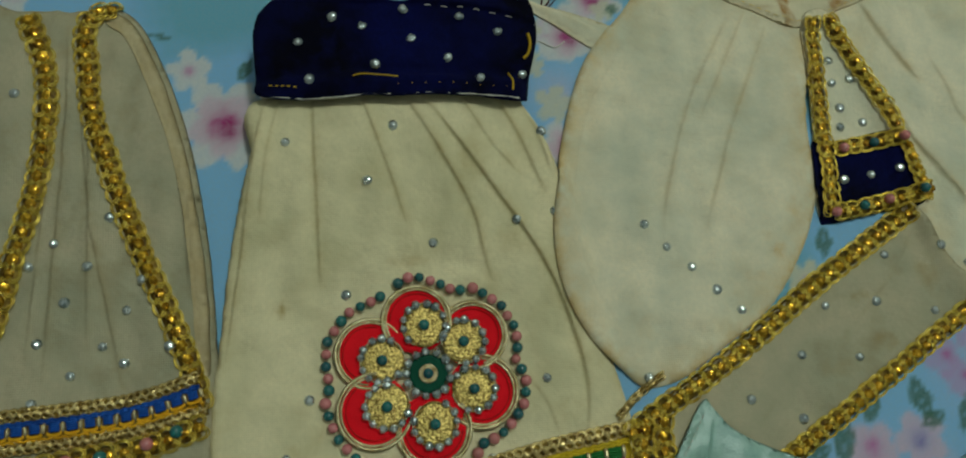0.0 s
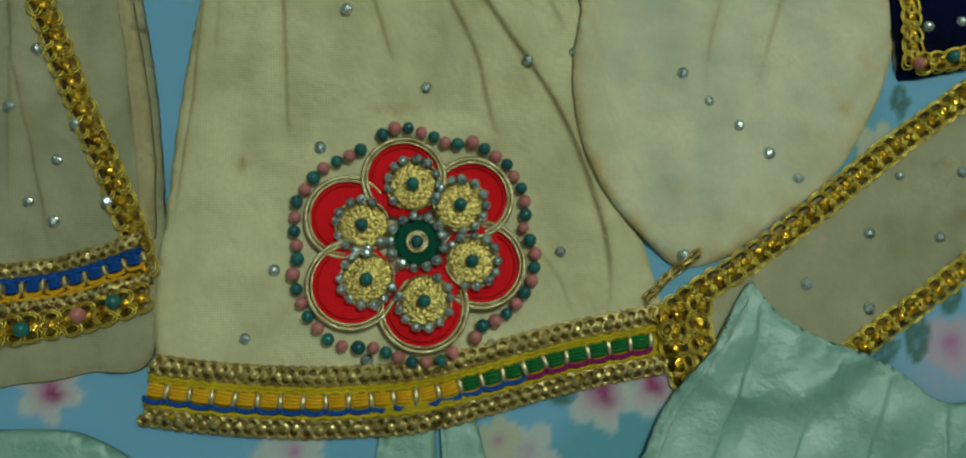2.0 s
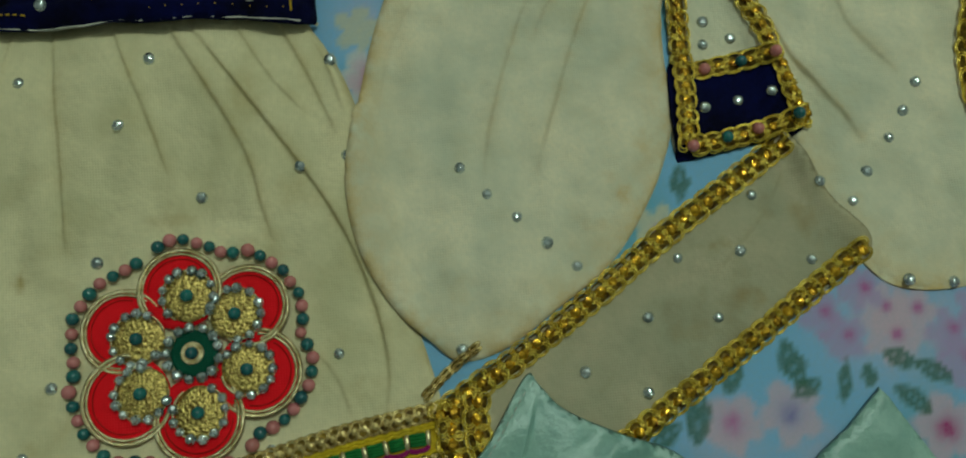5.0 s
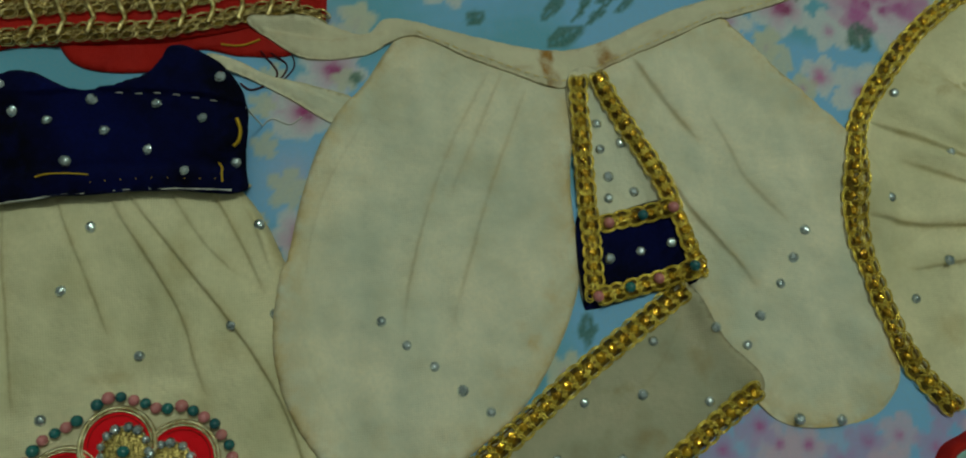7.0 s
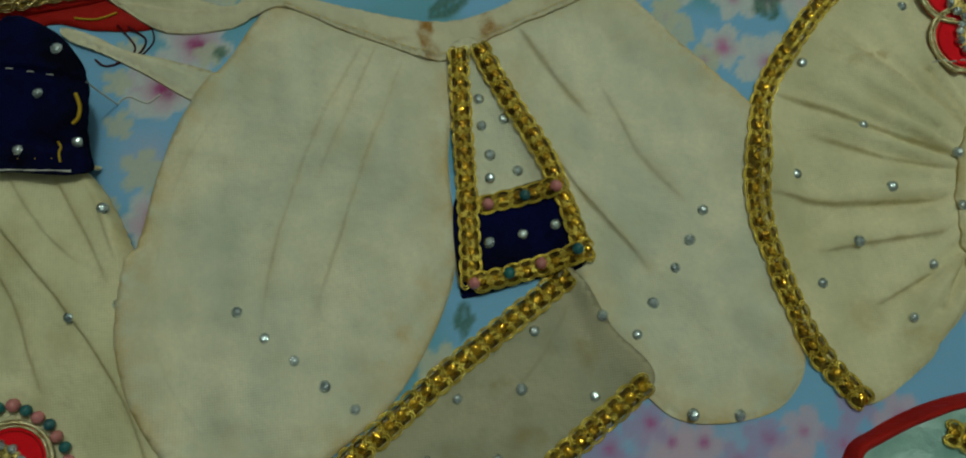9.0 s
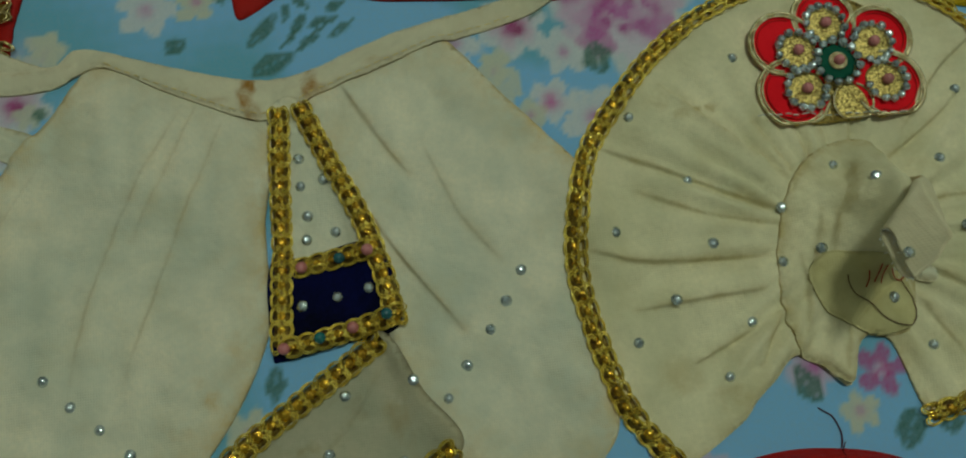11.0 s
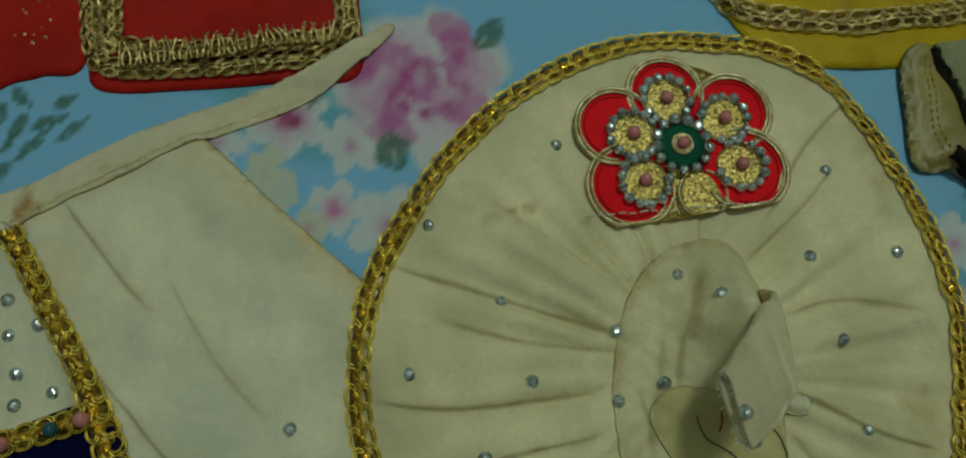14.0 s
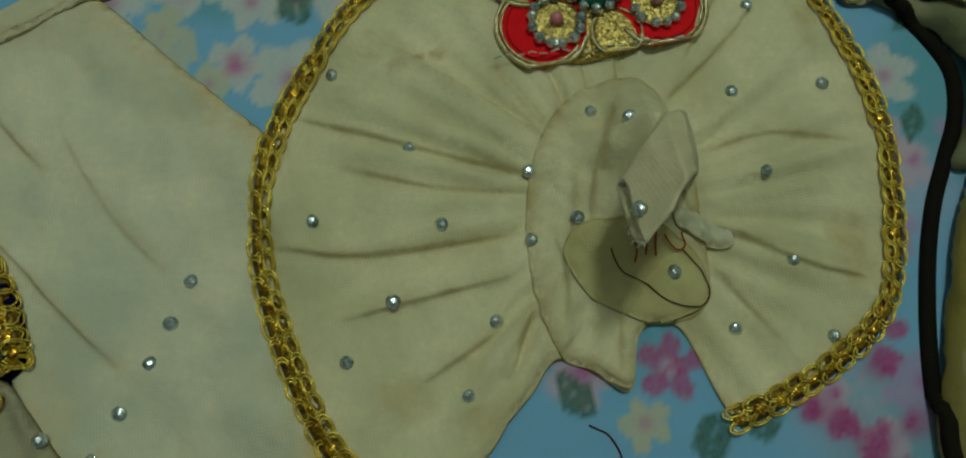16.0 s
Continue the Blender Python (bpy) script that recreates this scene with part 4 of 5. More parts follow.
woven_hem([(-109, -19), (-90, -22), (-71, -24), (-51, -25), (-24, -24), (-3, -20), (27, -13), (58, -8)], skirt, YARN_YELLOW,
          lambda s: (BLOCK_ORANGE, ARC_BLUE) if s < 0.60 else (BLOCK_GREEN, ARC_BLUE if s < 0.7 else ARC_PINK), label="woven border in yellow, blue and green yarn with gold edges")


# ---- flower appliques ----
def dome(cx, cy, r, z, high, stretch=1.0, turn=0.0, rings=6, seg=36, cut=None):
    """A padded round patch; cut: nothing below that y."""
    verts, faces = [], []
    for i in range(rings + 1):
        q = r * (1 if i == 0 else 1 - (i - 1) / rings)
        h = 0.0 if i == 0 else high * (0.55 + 0.45 * (1 - (1 - (i - 1) / rings) ** 2))
        for k in range(seg):
            a = k * 2 * math.pi / seg
            u, v = q * math.cos(a) * stretch, q * math.sin(a)
            x, y = cx + u * math.cos(turn) - v * math.sin(turn), cy + u * math.sin(turn) + v * math.cos(turn)
            verts.append((x, max(y, cut) if cut is not None else y, z + h))
    for i in range(rings):
        faces += [(i * seg + k, i * seg + (k + 1) % seg, (i + 1) * seg + (k + 1) % seg, (i + 1) * seg + k) for k in range(seg)]
    faces.append(tuple(rings * seg + k for k in range(seg)))
    return np.array(verts), faces


def arc_cord(cx, cy, r, z, a0, a1, radius=0.0005, cut=None):
    """A pair of twisted gold threads along an arc."""
    n = max(12, int(abs(a1 - a0) * r / 0.0004))
    a = np.linspace(a0, a1, n)
    s = abs(a1 - a0) * r / 0.0016 * 2 * math.pi
    groups = []
    for ph in (0, math.pi):
        w = np.linspace(0, s, n)
        rr = r + radius * 0.8 * np.sin(w + ph)
        line = np.column_stack([cx + rr * np.cos(a), cy + rr * np.sin(a), z + radius * 0.8 * np.cos(w + ph)])
        if cut is not None:
            line = line[line[:, 1] > cut]
        if len(line) > 4:
            groups.append(tube(line, radius, 5))
    return groups


def flower(cx, cy, parent, petals_at, heart, outer=True, cut=None, disc=8.0):
    """Red felt petals with gold discs and beads round a green heart; petals_at: petal x, y, radius and disc x, y in millimetres from the heart."""
    cx, cy = cx / 1000, cy / 1000
    cut = cut / 1000 if cut is not None else None
    z = float(np.median(sample(HEIGHT, cx + 0.02 * np.cos(np.arange(12)), cy + 0.02 * np.sin(np.arange(12))))) - 0.0004
    base = part("flower_applique", *dome(cx, cy, 0.0315, z - 0.002, 0.0022, cut=cut), ZARI, parent, "red felt flower with gold discs, beads and green heart")
    cords, seams = [], []
    for k, (px, py, big, gx, gy) in enumerate(petals_at):
        a, toward = math.atan2(py, px), math.atan2(gy, gx)
        px, py, big, gx, gy = cx + px / 1000, cy + py / 1000, big / 1000, cx + gx / 1000, cy + gy / 1000
        whole = cut is None or gy > cut + 0.009
        turn = np.arange(10) * 2 * math.pi / 10
        own = float(np.percentile(sample(HEIGHT, px + 0.010 * np.cos(turn), py + 0.010 * np.sin(turn)), 80 if cut is None else 35)) if big > 0 else z
        lift = max(z, own) + 0.0006 + 0.0003 * ((k * 2) % 3)
        if big > 0:
            part("petal", *dome(px, py, big, lift, 0.0012, 1.06, a + 1.57, cut=cut), RED_FELT, base, "red felt petal")
            cords += arc_cord(px, py, big * 1.03, lift + 0.0013, a - 2.2, a + 2.2, 0.00055, cut=cut)
            cords += arc_cord(px, py, big * 0.93, lift + 0.0016, a - 1.9, a + 1.9, 0.00032, cut=cut)
            seams += arc_cord(px, py, big * 0.80, lift + 0.0013, a - 1.5, a + 1.4, 0.00013, cut=cut)
        wide = disc / 1000
        part("gold_disc", *dome(gx, gy, wide, lift + 0.0011, 0.0012, 1.10, toward, cut=cut), ZARI, base, "gold zari disc")
        cords += arc_cord(gx, gy, wide * 1.09, lift + 0.0022, toward - 2.6, toward + 2.6, 0.0003, cut=cut)
        if whole:
            piece("bead", heart, (gx, gy, lift + 0.0036), base, size=1.0)
            first, count = (toward - 1.9 + RNG.uniform(-0.5, 0.5), 10) if cut is None else (toward - 2.4, 11)
            for j in range(count):
                b = first + j * 2 * math.pi / 13 + RNG.uniform(-0.07, 0.07)
                x, y = gx + wide * 1.07 * math.cos(b), gy + wide * 1.07 * math.sin(b)
                if cut is None or y > cut + 0.001:
                    piece("silver_bead", SILVER_BEAD, (x, y, lift + 0.0022), base, RNG.uniform(0, 6), RNG.uniform(0.78, 1.0), (RNG.uniform(-0.5, 0.5), RNG.uniform(-0.5, 0.5)))
    part("heart", *dome(cx, cy, 0.0080, z + 0.0014, 0.0026, seg=8), GREEN_FELT, base, "green felt heart")
    for r in (0.0024, 0.0033):
        cords += arc_cord(cx, cy, r, z + 0.0042, 0, 6.3, 0.0004)
    part("gold_cord", *joined(cords), STRAND, base, "twisted pale gold cord")
    part("stitching", *joined(seams), RED_CLOTH, base, "dark red stitching")
    piece("bead", heart, (cx, cy, z + 0.0052), base, size=0.95)
    for j in range(13):
        b = j * 2 * math.pi / 13 + 0.2
        piece("silver_bead", SILVER_BEAD, (cx + 0.0088 * math.cos(b), cy + 0.0088 * math.sin(b), z + 0.0032), base, b, RNG.uniform(0.85, 1.08), (RNG.uniform(-0.5, 0.5), RNG.uniform(-0.5, 0.5)))
    if outer:
        count = 54
        for j in range(count):
            b = j * 2 * math.pi / count
            swell = max(math.hypot(px, py) / 1000 + big / 1000 - 0.030 * (1 - math.cos(b - math.atan2(py, px))) for px, py, big, _, _ in petals_at)
            r = swell + 0.0036 + RNG.uniform(-0.0007, 0.0007)
            x, y = cx + r * math.cos(b), cy + r * math.sin(b)
            if j % 27 == 17:
                continue
            piece("bead", (TEAL, PINK)[j % 2], (x, y, float(sample(HEIGHT, x, y)) + 0.0019), base, size=RNG.uniform(0.88, 1.08))
    return base


flower(-22, 26, skirt, ((-4, 21.5, 13.2, -1, 19.2), (18.5, 14.5, 13.0, 14.6, 12), (21, -8, 13.8, 18, -6.8), (1.5, -21.5, 14.0, 2, -19.6), (-21.5, -13.5, 14.0, -16.5, -12), (-23, 9, 13.2, -18, 6)), TEAL)

# ---- cream bolero: two rounded panels on a neckband, with a gold-edged placket ----
bolero = thing("bolero", "cream cotton doll bolero with two rounded front panels", "doll clothes", (160, 110))
cloth("tie", [(8, 201), (20, 197), (32, 190), (50, 184), (68, 176), (62, 167), (56, 168), (39, 180), (24, 189), (12, 195)], CREAM_SMOOTH, bolero, thick=0.0016, seed=22, folds=[([(14, 198), (36, 187), (60, 175)], 0.0015, 0.004)])
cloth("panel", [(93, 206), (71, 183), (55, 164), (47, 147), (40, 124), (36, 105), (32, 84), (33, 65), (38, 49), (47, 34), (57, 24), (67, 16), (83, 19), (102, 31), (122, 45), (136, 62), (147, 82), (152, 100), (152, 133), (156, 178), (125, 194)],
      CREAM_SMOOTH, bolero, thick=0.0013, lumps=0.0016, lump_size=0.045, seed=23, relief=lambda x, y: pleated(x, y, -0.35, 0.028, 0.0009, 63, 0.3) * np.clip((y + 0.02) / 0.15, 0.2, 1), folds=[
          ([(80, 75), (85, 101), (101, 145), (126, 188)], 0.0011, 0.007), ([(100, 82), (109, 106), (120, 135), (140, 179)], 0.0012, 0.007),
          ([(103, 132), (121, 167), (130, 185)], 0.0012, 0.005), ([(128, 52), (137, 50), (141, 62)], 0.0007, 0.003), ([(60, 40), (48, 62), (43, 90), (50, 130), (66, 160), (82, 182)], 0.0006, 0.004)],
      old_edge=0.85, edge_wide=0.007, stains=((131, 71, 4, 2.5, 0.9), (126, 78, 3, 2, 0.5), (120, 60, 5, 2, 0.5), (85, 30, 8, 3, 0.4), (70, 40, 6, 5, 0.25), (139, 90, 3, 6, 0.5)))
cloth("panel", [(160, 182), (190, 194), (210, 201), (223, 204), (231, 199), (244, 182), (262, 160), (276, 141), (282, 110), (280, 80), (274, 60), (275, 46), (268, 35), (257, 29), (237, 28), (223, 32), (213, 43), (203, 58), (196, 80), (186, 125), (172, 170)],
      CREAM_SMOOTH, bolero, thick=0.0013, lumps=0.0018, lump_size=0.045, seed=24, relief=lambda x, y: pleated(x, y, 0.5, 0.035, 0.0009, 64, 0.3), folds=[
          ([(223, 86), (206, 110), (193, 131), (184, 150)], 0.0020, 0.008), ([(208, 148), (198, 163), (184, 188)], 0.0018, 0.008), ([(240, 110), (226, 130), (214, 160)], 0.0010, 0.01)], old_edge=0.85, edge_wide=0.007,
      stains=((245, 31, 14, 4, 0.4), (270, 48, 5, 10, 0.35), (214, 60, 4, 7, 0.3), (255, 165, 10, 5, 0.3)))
neck = cloth("neckband", [(26, 214), (53, 212), (73, 205), (84, 212), (109, 204), (131, 197), (154, 192), (173, 195), (193, 203), (214, 210), (256, 219), (278, 228), (292, 236), (294, 233), (282, 223), (260, 210), (223, 201), (196, 191), (175, 183), (153, 175), (123, 187), (97, 201), (84, 201), (72, 196), (49, 196), (34, 205)],
             CREAM_RUST, bolero, thick=0.0011, lumps=0.0009, lump_size=0.02, crisp=1, seed=26, folds=[([(30, 209), (56, 203), (80, 205)], 0.0012, 0.004)], label="folded cream neckband with rust stains", old_edge=0.2, spacing=0.0013,
             stains=((148, 186, 3.0, 9.0, 1.0), (150, 178, 3.5, 4, 0.7), (172, 188, 3.2, 7, 1.0), (176, 185, 4, 2.5, 0.6), (200, 195, 6, 2, 0.35), (120, 190, 6, 2, 0.4), (135, 183, 6, 2, 0.45)))
stitches([(95, 203), (123, 189), (151, 177.5), (175, 184.5), (196, 192.5), (223, 202.5), (258, 211)], bolero, THREAD_GOLDEN, 0.0030, 0.0014, 0.00012, 0.0001)
studs([(72, 84), (81, 74), (91, 65), (101, 55), (111, 46), (68, 20), (246, 106), (239, 95), (232, 85), (222, 73), (214, 62), (230, 32), (247, 30)], bolero)

placket = cloth("placket", [(156, 178), (168, 181), (178, 158), (188, 136), (196, 113), (200, 93), (180, 88), (153, 84), (154, 112), (155, 145)], CREAM_SMOOTH, bolero, thick=0.0012, seed=28, lumps=0.0004, label="cream placket edged in gold braid")
cloth("velvet_patch", [(152, 86), (153, 118), (165, 119), (192, 121), (199.5, 91.5), (178, 86), (155, 82)], VELVET, bolero, thick=0.0012, lumps=0.0003, seed=29, label="navy velvet patch")
studs([(166, 158), (175, 149), (166, 147), (168, 135), (167, 126), (178, 128), (164, 101), (177, 103), (189, 105)], bolero)
braid([(160, 178), (158.5, 145), (157.5, 112), (156, 87)], bolero, 0.0080, 0.0056)
braid([(168, 179), (177, 157), (187, 135), (194, 113), (198, 93)], bolero, 0.0080, 0.0056)
braid([(162, 115), (176, 117), (191, 119)], bolero, 0.0075, 0.0056)
braid([(157, 86), (175, 89), (199, 94)], bolero, 0.0075, 0.0056)
for k, (x, y) in enumerate(((165, 115), (179, 117), (190, 118), (170, 88.5), (157, 86), (195, 94), (182, 91))):
    piece("bead", (PINK, TEAL)[k % 2], (x / 1000, y / 1000, float(sample(HEIGHT, x / 1000, y / 1000)) + 0.0008), bolero)

# ---- cream sash with gold braid on both long edges ----
sash = thing("sash", "cream cotton doll sash edged with gold braid", "doll clothes", (140, 35))
cloth("band", [(58, -2), (88, 19), (115, 37), (144, 58), (179, 79), (193, 88), (205, 66), (217, 44), (184, 22), (153, 1), (124, -18), (100, -30), (72, -24)], CREAM_OLD, sash, thick=0.0013, lumps=0.0010, seed=30, folds=[([(195, 84), (180, 60), (160, 40)], 0.0007, 0.006)], stains=((163, 50, 3, 2.5, 0.8), (172, 30, 6, 4, 0.5), (150, 20, 8, 3, 0.35), (195, 60, 5, 8, 0.4)))
braid([(57, -3), (72, 7), (88, 16), (115, 34), (144, 55), (170, 72), (192, 86)], sash, 0.0092, 0.0058)
braid([(100, -31), (124, -14), (153, 4), (184, 24), (215, 45)], sash, 0.0092, 0.0058)
braid([(64, 2), (62, -10), (67, -24)], sash, 0.0105, 0.0056)
braid([(72, 5), (71, -8), (76, -20)], sash, 0.0095, 0.0056)
braid([(54, 5), (63, 13), (74, 21)], sash, 0.0032, 0.0042, GOLD_PALE, False, "thin dull gold cord")
studs([(147, 46), (170, 47), (134, 26), (159, 24), (110, 9), (131, 0), (202, 70), (177, 67), (196, 42)], sash)

# ---- round gathered dress with braid rim, flower and a standing crumpled bodice ----
dress = thing("round_dress", "cream cotton doll dress gathered in a circle with gold braid rim", "doll clothes", (370, 110))
rim = [(294, 29), (280, 48), (274, 64), (269, 86), (267, 106), (270, 127), (278, 150), (292, 169), (309, 187), (330, 202), (356, 213), (379, 216), (401, 214), (422, 208), (439, 196), (451, 172), (458, 150), (462, 132), (462, 112), (458, 90), (451, 69), (441, 55), (425, 46), (409, 40), (392, 36)]
rays = []
for x0, y0, x1, y1, x2, y2, amp, wide in ((281, 152, 311, 137, 350, 118, 0.0026, 0.008), (295, 132, 319, 121, 348, 113, 0.0018, 0.006), (272, 110, 297, 104, 341, 102, 0.0024, 0.008), (287, 86, 313, 88, 337, 89, 0.0018, 0.007),
                                          (305, 64, 322, 71, 334, 76, 0.0016, 0.006), (310, 174, 326, 158, 355, 131, 0.0024, 0.008), (345, 155, 350, 146, 356, 134, 0.0018, 0.005), (362, 151, 363, 143, 364, 134, 0.0018, 0.004),
                                          (373, 152, 373, 146, 372, 140, 0.0016, 0.004), (435, 164, 421, 151, 398, 136, 0.0024, 0.008), (443, 67, 422, 77, 402, 92, 0.0022, 0.009), (452, 190, 425, 170, 404, 145, 0.002, 0.007),
                                          (450, 110, 425, 118, 404, 116, 0.0014, 0.009),
                                          (384, 152, 383, 146, 382, 140, 0.0016, 0.004), (330, 60, 335, 68, 341, 80, 0.0022, 0.005), (410, 55, 404, 68, 398, 80, 0.0012, 0.006)):
    ray = [(x0, y0), (x1, y1), (x2, y2)]
    rays.append((ray[::-1] if x2 < 354 else ray, 1.3 * amp, 1.4 * wide))
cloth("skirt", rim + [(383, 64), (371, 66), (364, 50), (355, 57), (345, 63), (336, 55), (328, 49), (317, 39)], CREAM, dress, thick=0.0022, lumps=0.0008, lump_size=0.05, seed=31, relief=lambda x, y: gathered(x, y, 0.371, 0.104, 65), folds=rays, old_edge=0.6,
      stains=((316, 161, 3.5, 2, 0.8), (323, 162, 2, 1.5, 0.8), (329, 163, 2.5, 1.8, 0.8), (308, 168, 5, 4, 0.45), (300, 60, 9, 7, 0.35), (318, 50, 8, 5, 0.4), (440, 75, 7, 14, 0.45), (448, 165, 6, 20, 0.45), (410, 130, 7, 4, 0.3), (350, 100, 6, 3, 0.4)))
# small shirring folds round the neck seam
studs([(296, 162), (315, 134), (283, 116), (320, 108), (302, 88), (286, 74), (330, 77), (318, 58), (447, 130), (420, 105), (404, 88), (420, 77), (399, 61), (426, 53), (342, 183), (431, 161), (418, 133)], dress)
braid(rim, dress, 0.0082, 0.0062)
flower(383, 176, dress, ((-1, 19.5, 12.6, -1.5, 17), (-20.5, 10, 13, -15.5, 6), (-19.5, -11, 14, -15, -10.5), (0, 0, 0, 3.4, -17.5), (19.5, -11.5, 14, 18, -10), (20, 9.5, 13.2, 16.5, 7)), PINK, outer=False, cut=152, disc=7.4)
stitches([(346, 156), (378, 154.5), (408, 152)], dress, THREAD_WHITE, 0.003, 0.001, 0.0003, 0.004)


def loft(rows, closed=True):
    seg = len(rows[0])
    faces = []
    for i in range(len(rows) - 1):
        for k in range(seg if closed else seg - 1):
            faces.append((i * seg + k, i * seg + (k + 1) % seg, (i + 1) * seg + (k + 1) % seg, (i + 1) * seg + k))
    return np.vstack(rows), faces


# the bodice lies slack inside the neck seam and stands up in one crumpled ridge
def ridge(x, y):
    line, tops = np.array([(391, 139), (387, 130), (382, 119), (380, 108), (378, 98)]) / 1000, np.array([0.004, 0.015, 0.029, 0.026, 0.016])
    best, side, top = np.full(x.shape, 9.0), np.ones(x.shape), np.zeros(x.shape)
    for k in range(len(line) - 1):
        a, d = line[k], line[k + 1] - line[k]
        s = np.clip(((x - a[0]) * d[0] + (y - a[1]) * d[1]) / (d @ d), 0, 1)
        r = np.hypot(x - a[0] - s * d[0], y - a[1] - s * d[1])
        near = r < best
        best, side, top = np.where(near, r, best), np.where(near, np.sign(d[0] * (y - a[1]) - d[1] * (x - a[0])), side), np.where(near, tops[k] + s * (tops[k + 1] - tops[k]), top)
    wide = np.where(side > 0, 0.0075, 0.0105) * (1 + 0.16 * waves(x, y, 0.016, 12, 71))
    steep = np.exp(-np.maximum(best - 0.0022, 0) / wide * 1.15) * np.clip(1.25 - best / 0.030, 0, 1)
    swell = 0.003 * np.exp(-(((x - 0.370) / 0.020) ** 2 + ((y - 0.104) / 0.028) ** 2))
    return top * np.clip(steep, 0, 1) + swell


cloth("bodice", [(343, 80), (344, 100), (350, 120), (360, 135), (374, 143), (388, 143), (396, 135), (398, 118), (397, 98), (395, 76), (390, 68), (381, 66), (371, 67), (364, 51), (354, 58), (346, 64)], CREAM, dress,
      thick=0.0003, lumps=0.0009, lump_size=0.016, seed=36, soft=2, spread=1, crisp=8, drop=0.0025, spacing=0.0012, relief=ridge, label="slack crumpled cream bodice inside the neck seam", old_edge=0.8,
      folds=[([(368, 112), (372, 122), (379, 134)], 0.0034, 0.006), ([(362, 96), (366, 110), (371, 122)], 0.0022, 0.008), ([(352, 84), (358, 100), (362, 116)], 0.0016, 0.008), ([(349, 70), (353, 84), (352, 100)], 0.0014, 0.006), ([(362, 56), (366, 72), (372, 84)], 0.0016, 0.006), ([(397, 80), (393, 96), (391, 112)], 0.0024, 0.005)])
cloth("lining", [(353, 92), (360, 99), (370, 97), (382, 92), (391, 86), (394, 76), (392, 70), (381, 67), (372, 68), (364, 73), (357, 80)], OLD_LINING, dress, thick=0.0002, lumps=0.0004, seed=37, soft=1, spread=1, spacing=0.0013, label="thin yellowed lining", old_edge=0.2, folds=[([(366, 70), (374, 78), (388, 86)], 0.001, 0.004)])
studs([(371, 133), (359, 101), (383, 80), (345, 98), (349, 119), (377, 123)], dress)

cloth("torn_edge", [(386, 97), (392, 97), (399, 93), (405, 88), (403, 84.5), (397, 86), (391, 91), (386, 93)], CREAM_SMOOTH, dress, thick=0.0012, lumps=0.0014, lump_size=0.008, seed=38, soft=1, spread=1, spacing=0.001, label="torn pale edge of the bodice")


def sleeve_end(parent):
    """A short flattened sleeve that stands up from the bodice and bends over, its cut end open and frayed."""
    a = np.arange(40) * 2 * math.pi / 40
    c, q = np.cos(a), np.sin(a)
    stations = [((396, 124, 8), (399, 109, 4), 0.5), ((392, 121, 26), (389, 103, 30), 1.2), ((386, 118, 37), (380, 97, 51), 1.8), ((381, 116, 41), (374, 93, 60), 2.6), ((374, 109, 44.5), (370, 88, 59), 3.4), ((365, 100, 44), (363, 82, 54), 4.6)]
    keys = np.array([(*p, *r, w) for p, r, w in stations]) / 1000
    rows = []
    for s in np.linspace(0, len(keys) - 1, 61):
        p = np.array([np.interp(s, range(len(keys)), keys[:, k]) for k in range(7)])
        one, two, deep = p[:3], p[3:6], p[6]
        u = np.sign(c) * np.abs(c) ** 0.5 * (1 + 0.02 * np.sin(5 * s + 2 * a))
        v = np.where(q > 0, 0.0010 + 0.0006 * np.sin(2.3 * s + 3 * a), deep) * np.sign(q) * np.abs(q) ** 0.7
        rows.append((one + two) / 2 - u[:, None] * (two - one) / 2 + v[:, None] * np.array((0.25, -0.25, 0.93)))
    ob = part("sleeve", *loft(rows), CREAM_HEM, parent, "cut open cream sleeve end")
    back = ob.modifiers.new("thickness", "SOLIDIFY")
    back.thickness = 0.0006
    fray = []
    for p in rows[-1]:
        for _ in range(1):
            q = p + np.array((RNG.uniform(-0.0014, -0.0003), RNG.uniform(-0.0014, 0.0008), RNG.uniform(-0.0006, 0.0008)))
            fray.append(tube(np.array([p, (p + q) / 2 + RNG.uniform(-0.0003, 0.0003, 3), q]), 0.00012, 3))
    tagged(part("frayed_edge", *joined(fray), THREAD_WHITE, ob), kind="stuff")
    piece("stud", STUD, (0.3645, 0.0905, 0.0530), ob, 0.4)


sleeve_end(dress)
thread([(366, 90), (368, 83), (374, 78), (380, 72), (388, 69), (393, 72), (392, 79), (387, 86)], dress, THREAD_DARK, 0.00018, 0.0006, "sewing_thread", "dark sewing thread")
for dx, dy in ((0, 0), (3, 1.5), (6, 1)):
    thread([(372 + dx, 90 + dy), (372.5 + dx, 87 + dy), (371.5 + dx * 1.2, 84.5 + dy)], dress, RED_CLOTH, 0.00025, 0.0012, "sewing_thread", "red sewing thread")
thread([(381, 90), (385, 86), (388, 87), (388, 91)], dress, RED_CLOTH, 0.00025, 0.0012, "sewing_thread", "red sewing thread")

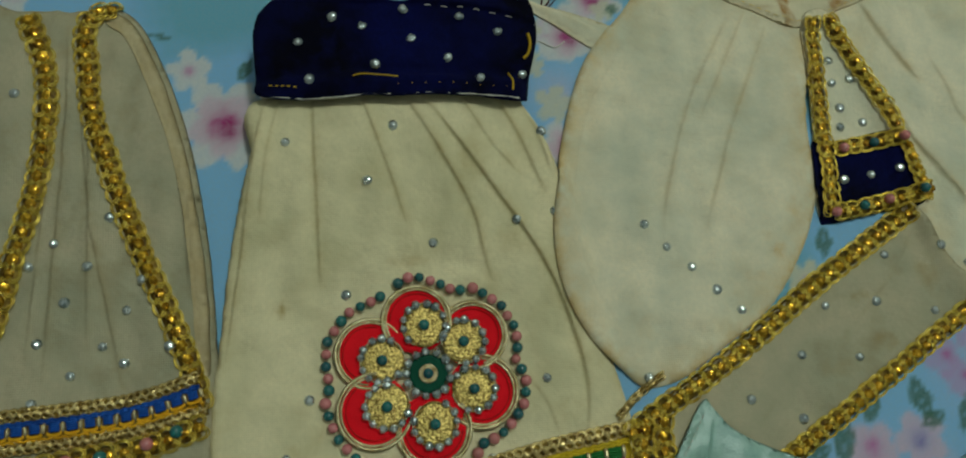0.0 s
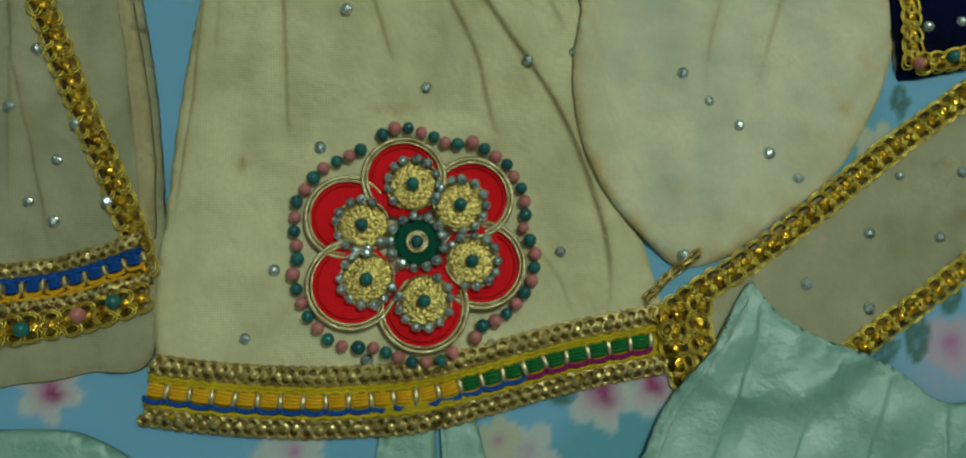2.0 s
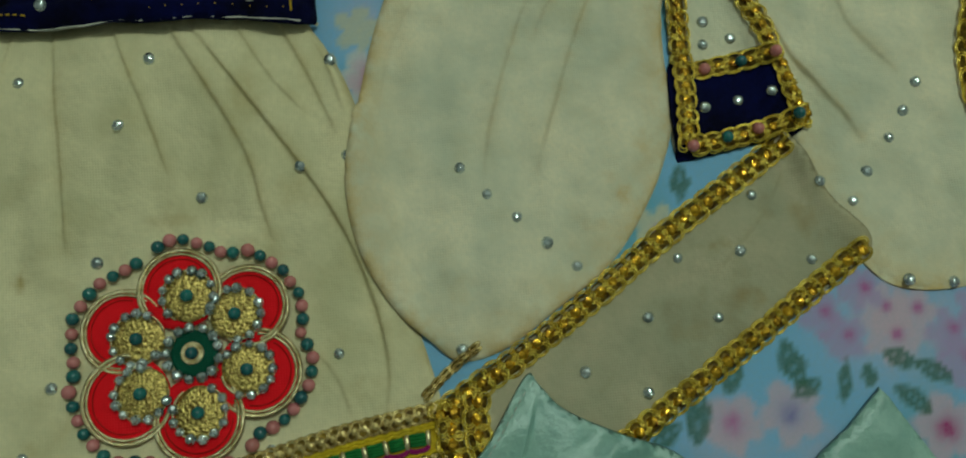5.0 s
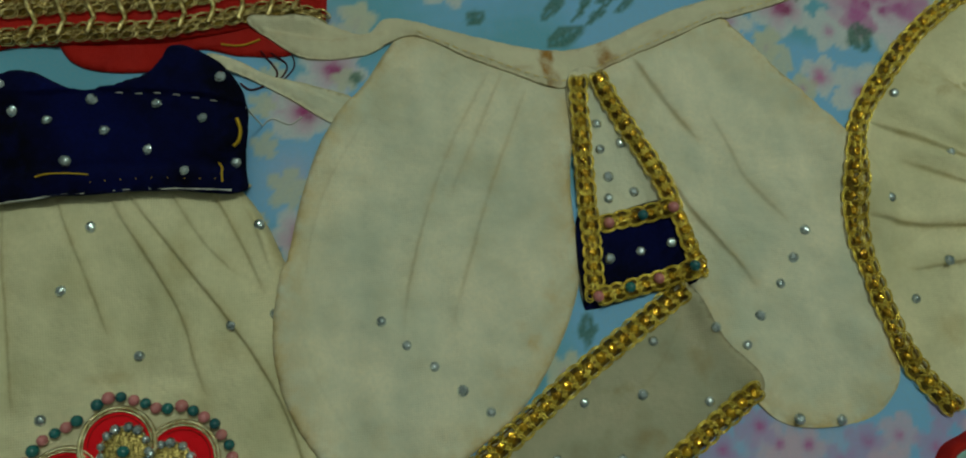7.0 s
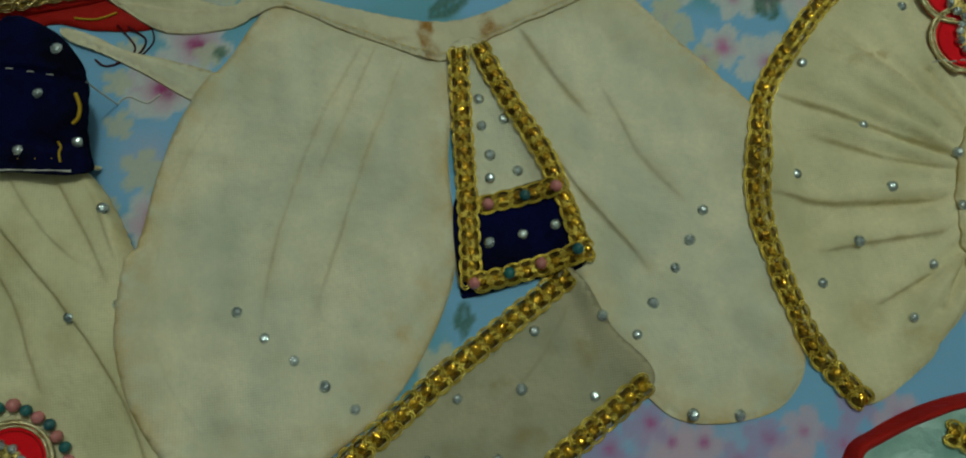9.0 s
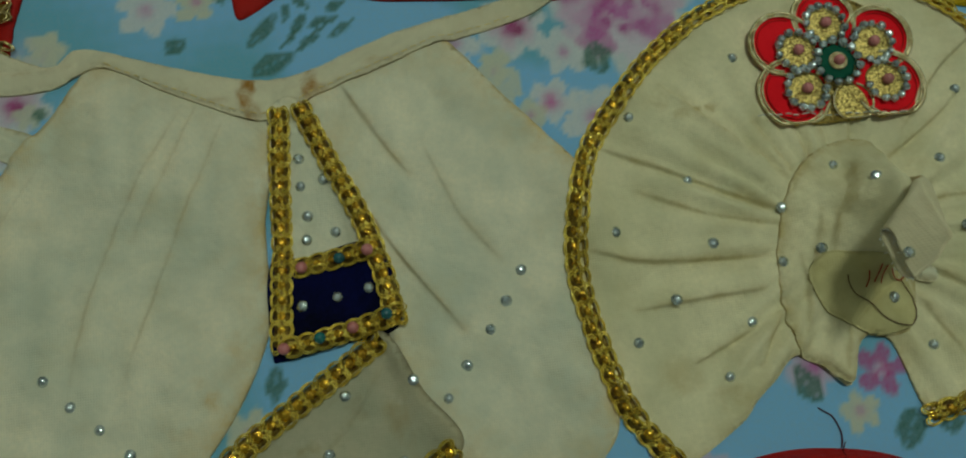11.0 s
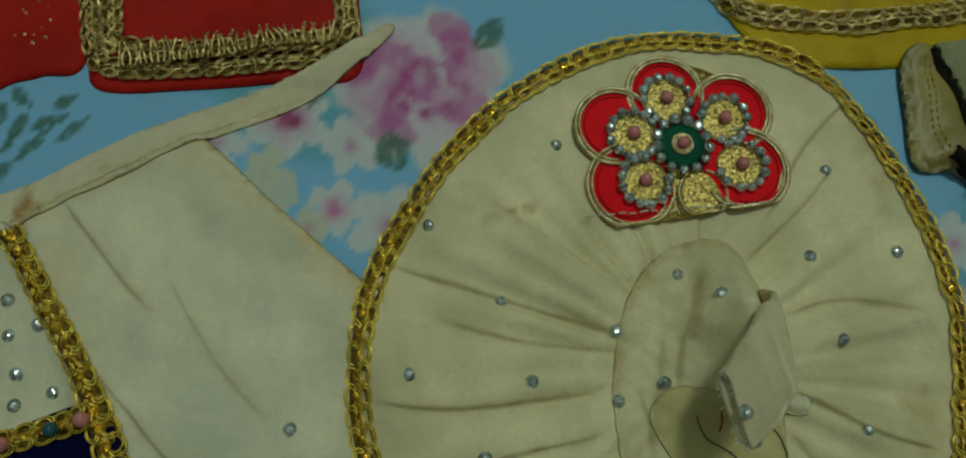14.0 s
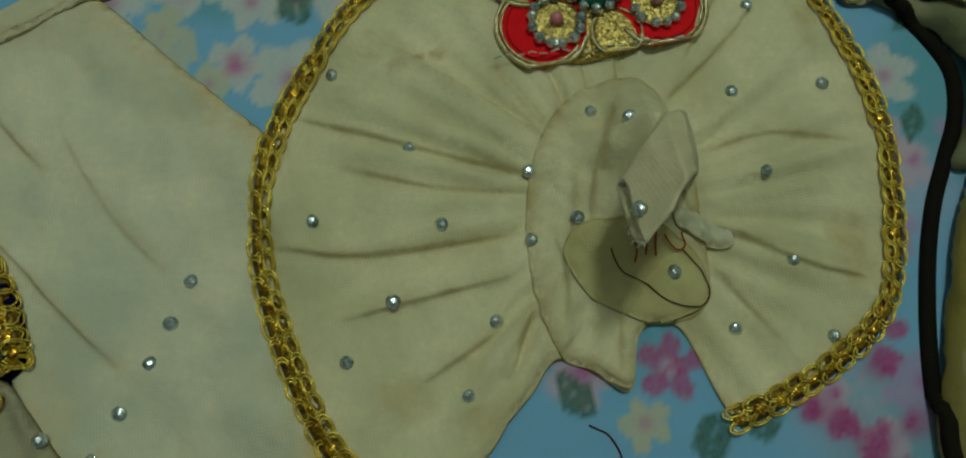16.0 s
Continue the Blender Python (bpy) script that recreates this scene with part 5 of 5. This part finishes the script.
# ---- mint satin garments at the near side ----
mint_blouse = thing("mint_blouse", "shiny mint satin doll blouse folded to a point", "doll clothes", (110, -40))
cloth("panel", [(30, -95), (51, -43), (62, -25), (75, -11), (89, 9), (93, 6), (101, -3), (118, -12), (137, -20), (153, -32), (185, -38), (190, -100)], MINT, mint_blouse, thick=0.003, lumps=0.0020, lump_size=0.055, seed=32, crisp=1,
      folds=[([(92, 4), (84, -20), (70, -50)], 0.002, 0.010), ([(118, -14), (105, -35), (92, -60)], 0.002, 0.012), ([(153, -33), (150, -50), (150, -80)], 0.0025, 0.006), ([(135, -22), (125, -45), (118, -70)], 0.0015, 0.012)])
stitches([(88, 4), (75, -14), (60, -34), (50, -55)], mint_blouse, THREAD_WHITE, 0.002, 0.0012, 0.00015)
mint_corner = thing("mint_corner", "stained pale mint cloth corner lying on the sheet", "doll clothes", (212, -35))
cloth("panel", [(178, -40), (187, -27), (200, -17), (212, -6), (214, -6), (221, -17), (229, -30), (240, -50), (235, -95), (180, -95)], MINT, mint_corner, thick=0.002, lumps=0.0018, seed=34, crisp=1)
red_edged = thing("red_edged_cap", "mint satin doll cap with red piping and gold braid", "doll clothes", (345, 0))
cloth("panel", [(275, -40), (283, 10), (296, 19), (321, 26), (347, 27), (378, 20), (400, 0), (405, -60), (340, -90), (280, -80)], MINT, red_edged, thick=0.003, lumps=0.002, seed=35)
part("piping", *band([(275, -34), (283, 8), (296, 18), (321, 25.5), (347, 26.5), (378, 19), (400, -2), (404, -50)], 0.0046, 0.0008, 0.002, 7, 0.0016), RED_CLOTH, red_edged, "broad red piping")
thread([(357, 30), (352, 22), (346, 16), (335, 12)], red_edged, THREAD_DARK, 0.00025, 0.002, "sewing_thread", "dark sewing thread")
braid([(318, 17), (330, 12), (352, 6)], red_edged, 0.010, 0.0056)

# ---- loose threads ----
for pts, mat, words in (([(350, 43), (352, 41.5), (355, 39), (357, 33), (356, 28)], THREAD_DARK, "loose maroon thread on the sheet"), ([(28, 167), (33, 171), (40, 168), (45, 171)], THREAD_WHITE, "loose white thread beside the velvet")):
    tagged(thread(pts, None, mat, 0.0003, 0.0003, "loose_thread"), words, "thread")
# unseen hanging lamp, added as a holder: cord and socket over the light
pendant = thing("unseen_pendant", "unseen bulb holder and cord added above the light", "lamp", (LAMP_AT[0] * 1000, LAMP_AT[1] * 1000))
x, y, z = LAMP_AT
part("cord", *tube(np.array([(x, y, z + 0.14), (x + 0.001, y, z + 0.17), (x, y, 2.0)]), 0.004, 8), THREAD_DARK, pendant)
socket = [(0.010, 0.15), (0.022, 0.145), (0.025, 0.10), (0.030, 0.085)]
ring = np.arange(16) * 2 * math.pi / 16
part("socket", *loft([np.column_stack([x + r * np.cos(ring), y + r * np.sin(ring), np.full(16, z + h)]) for r, h in socket]), THREAD_DARK, pendant)
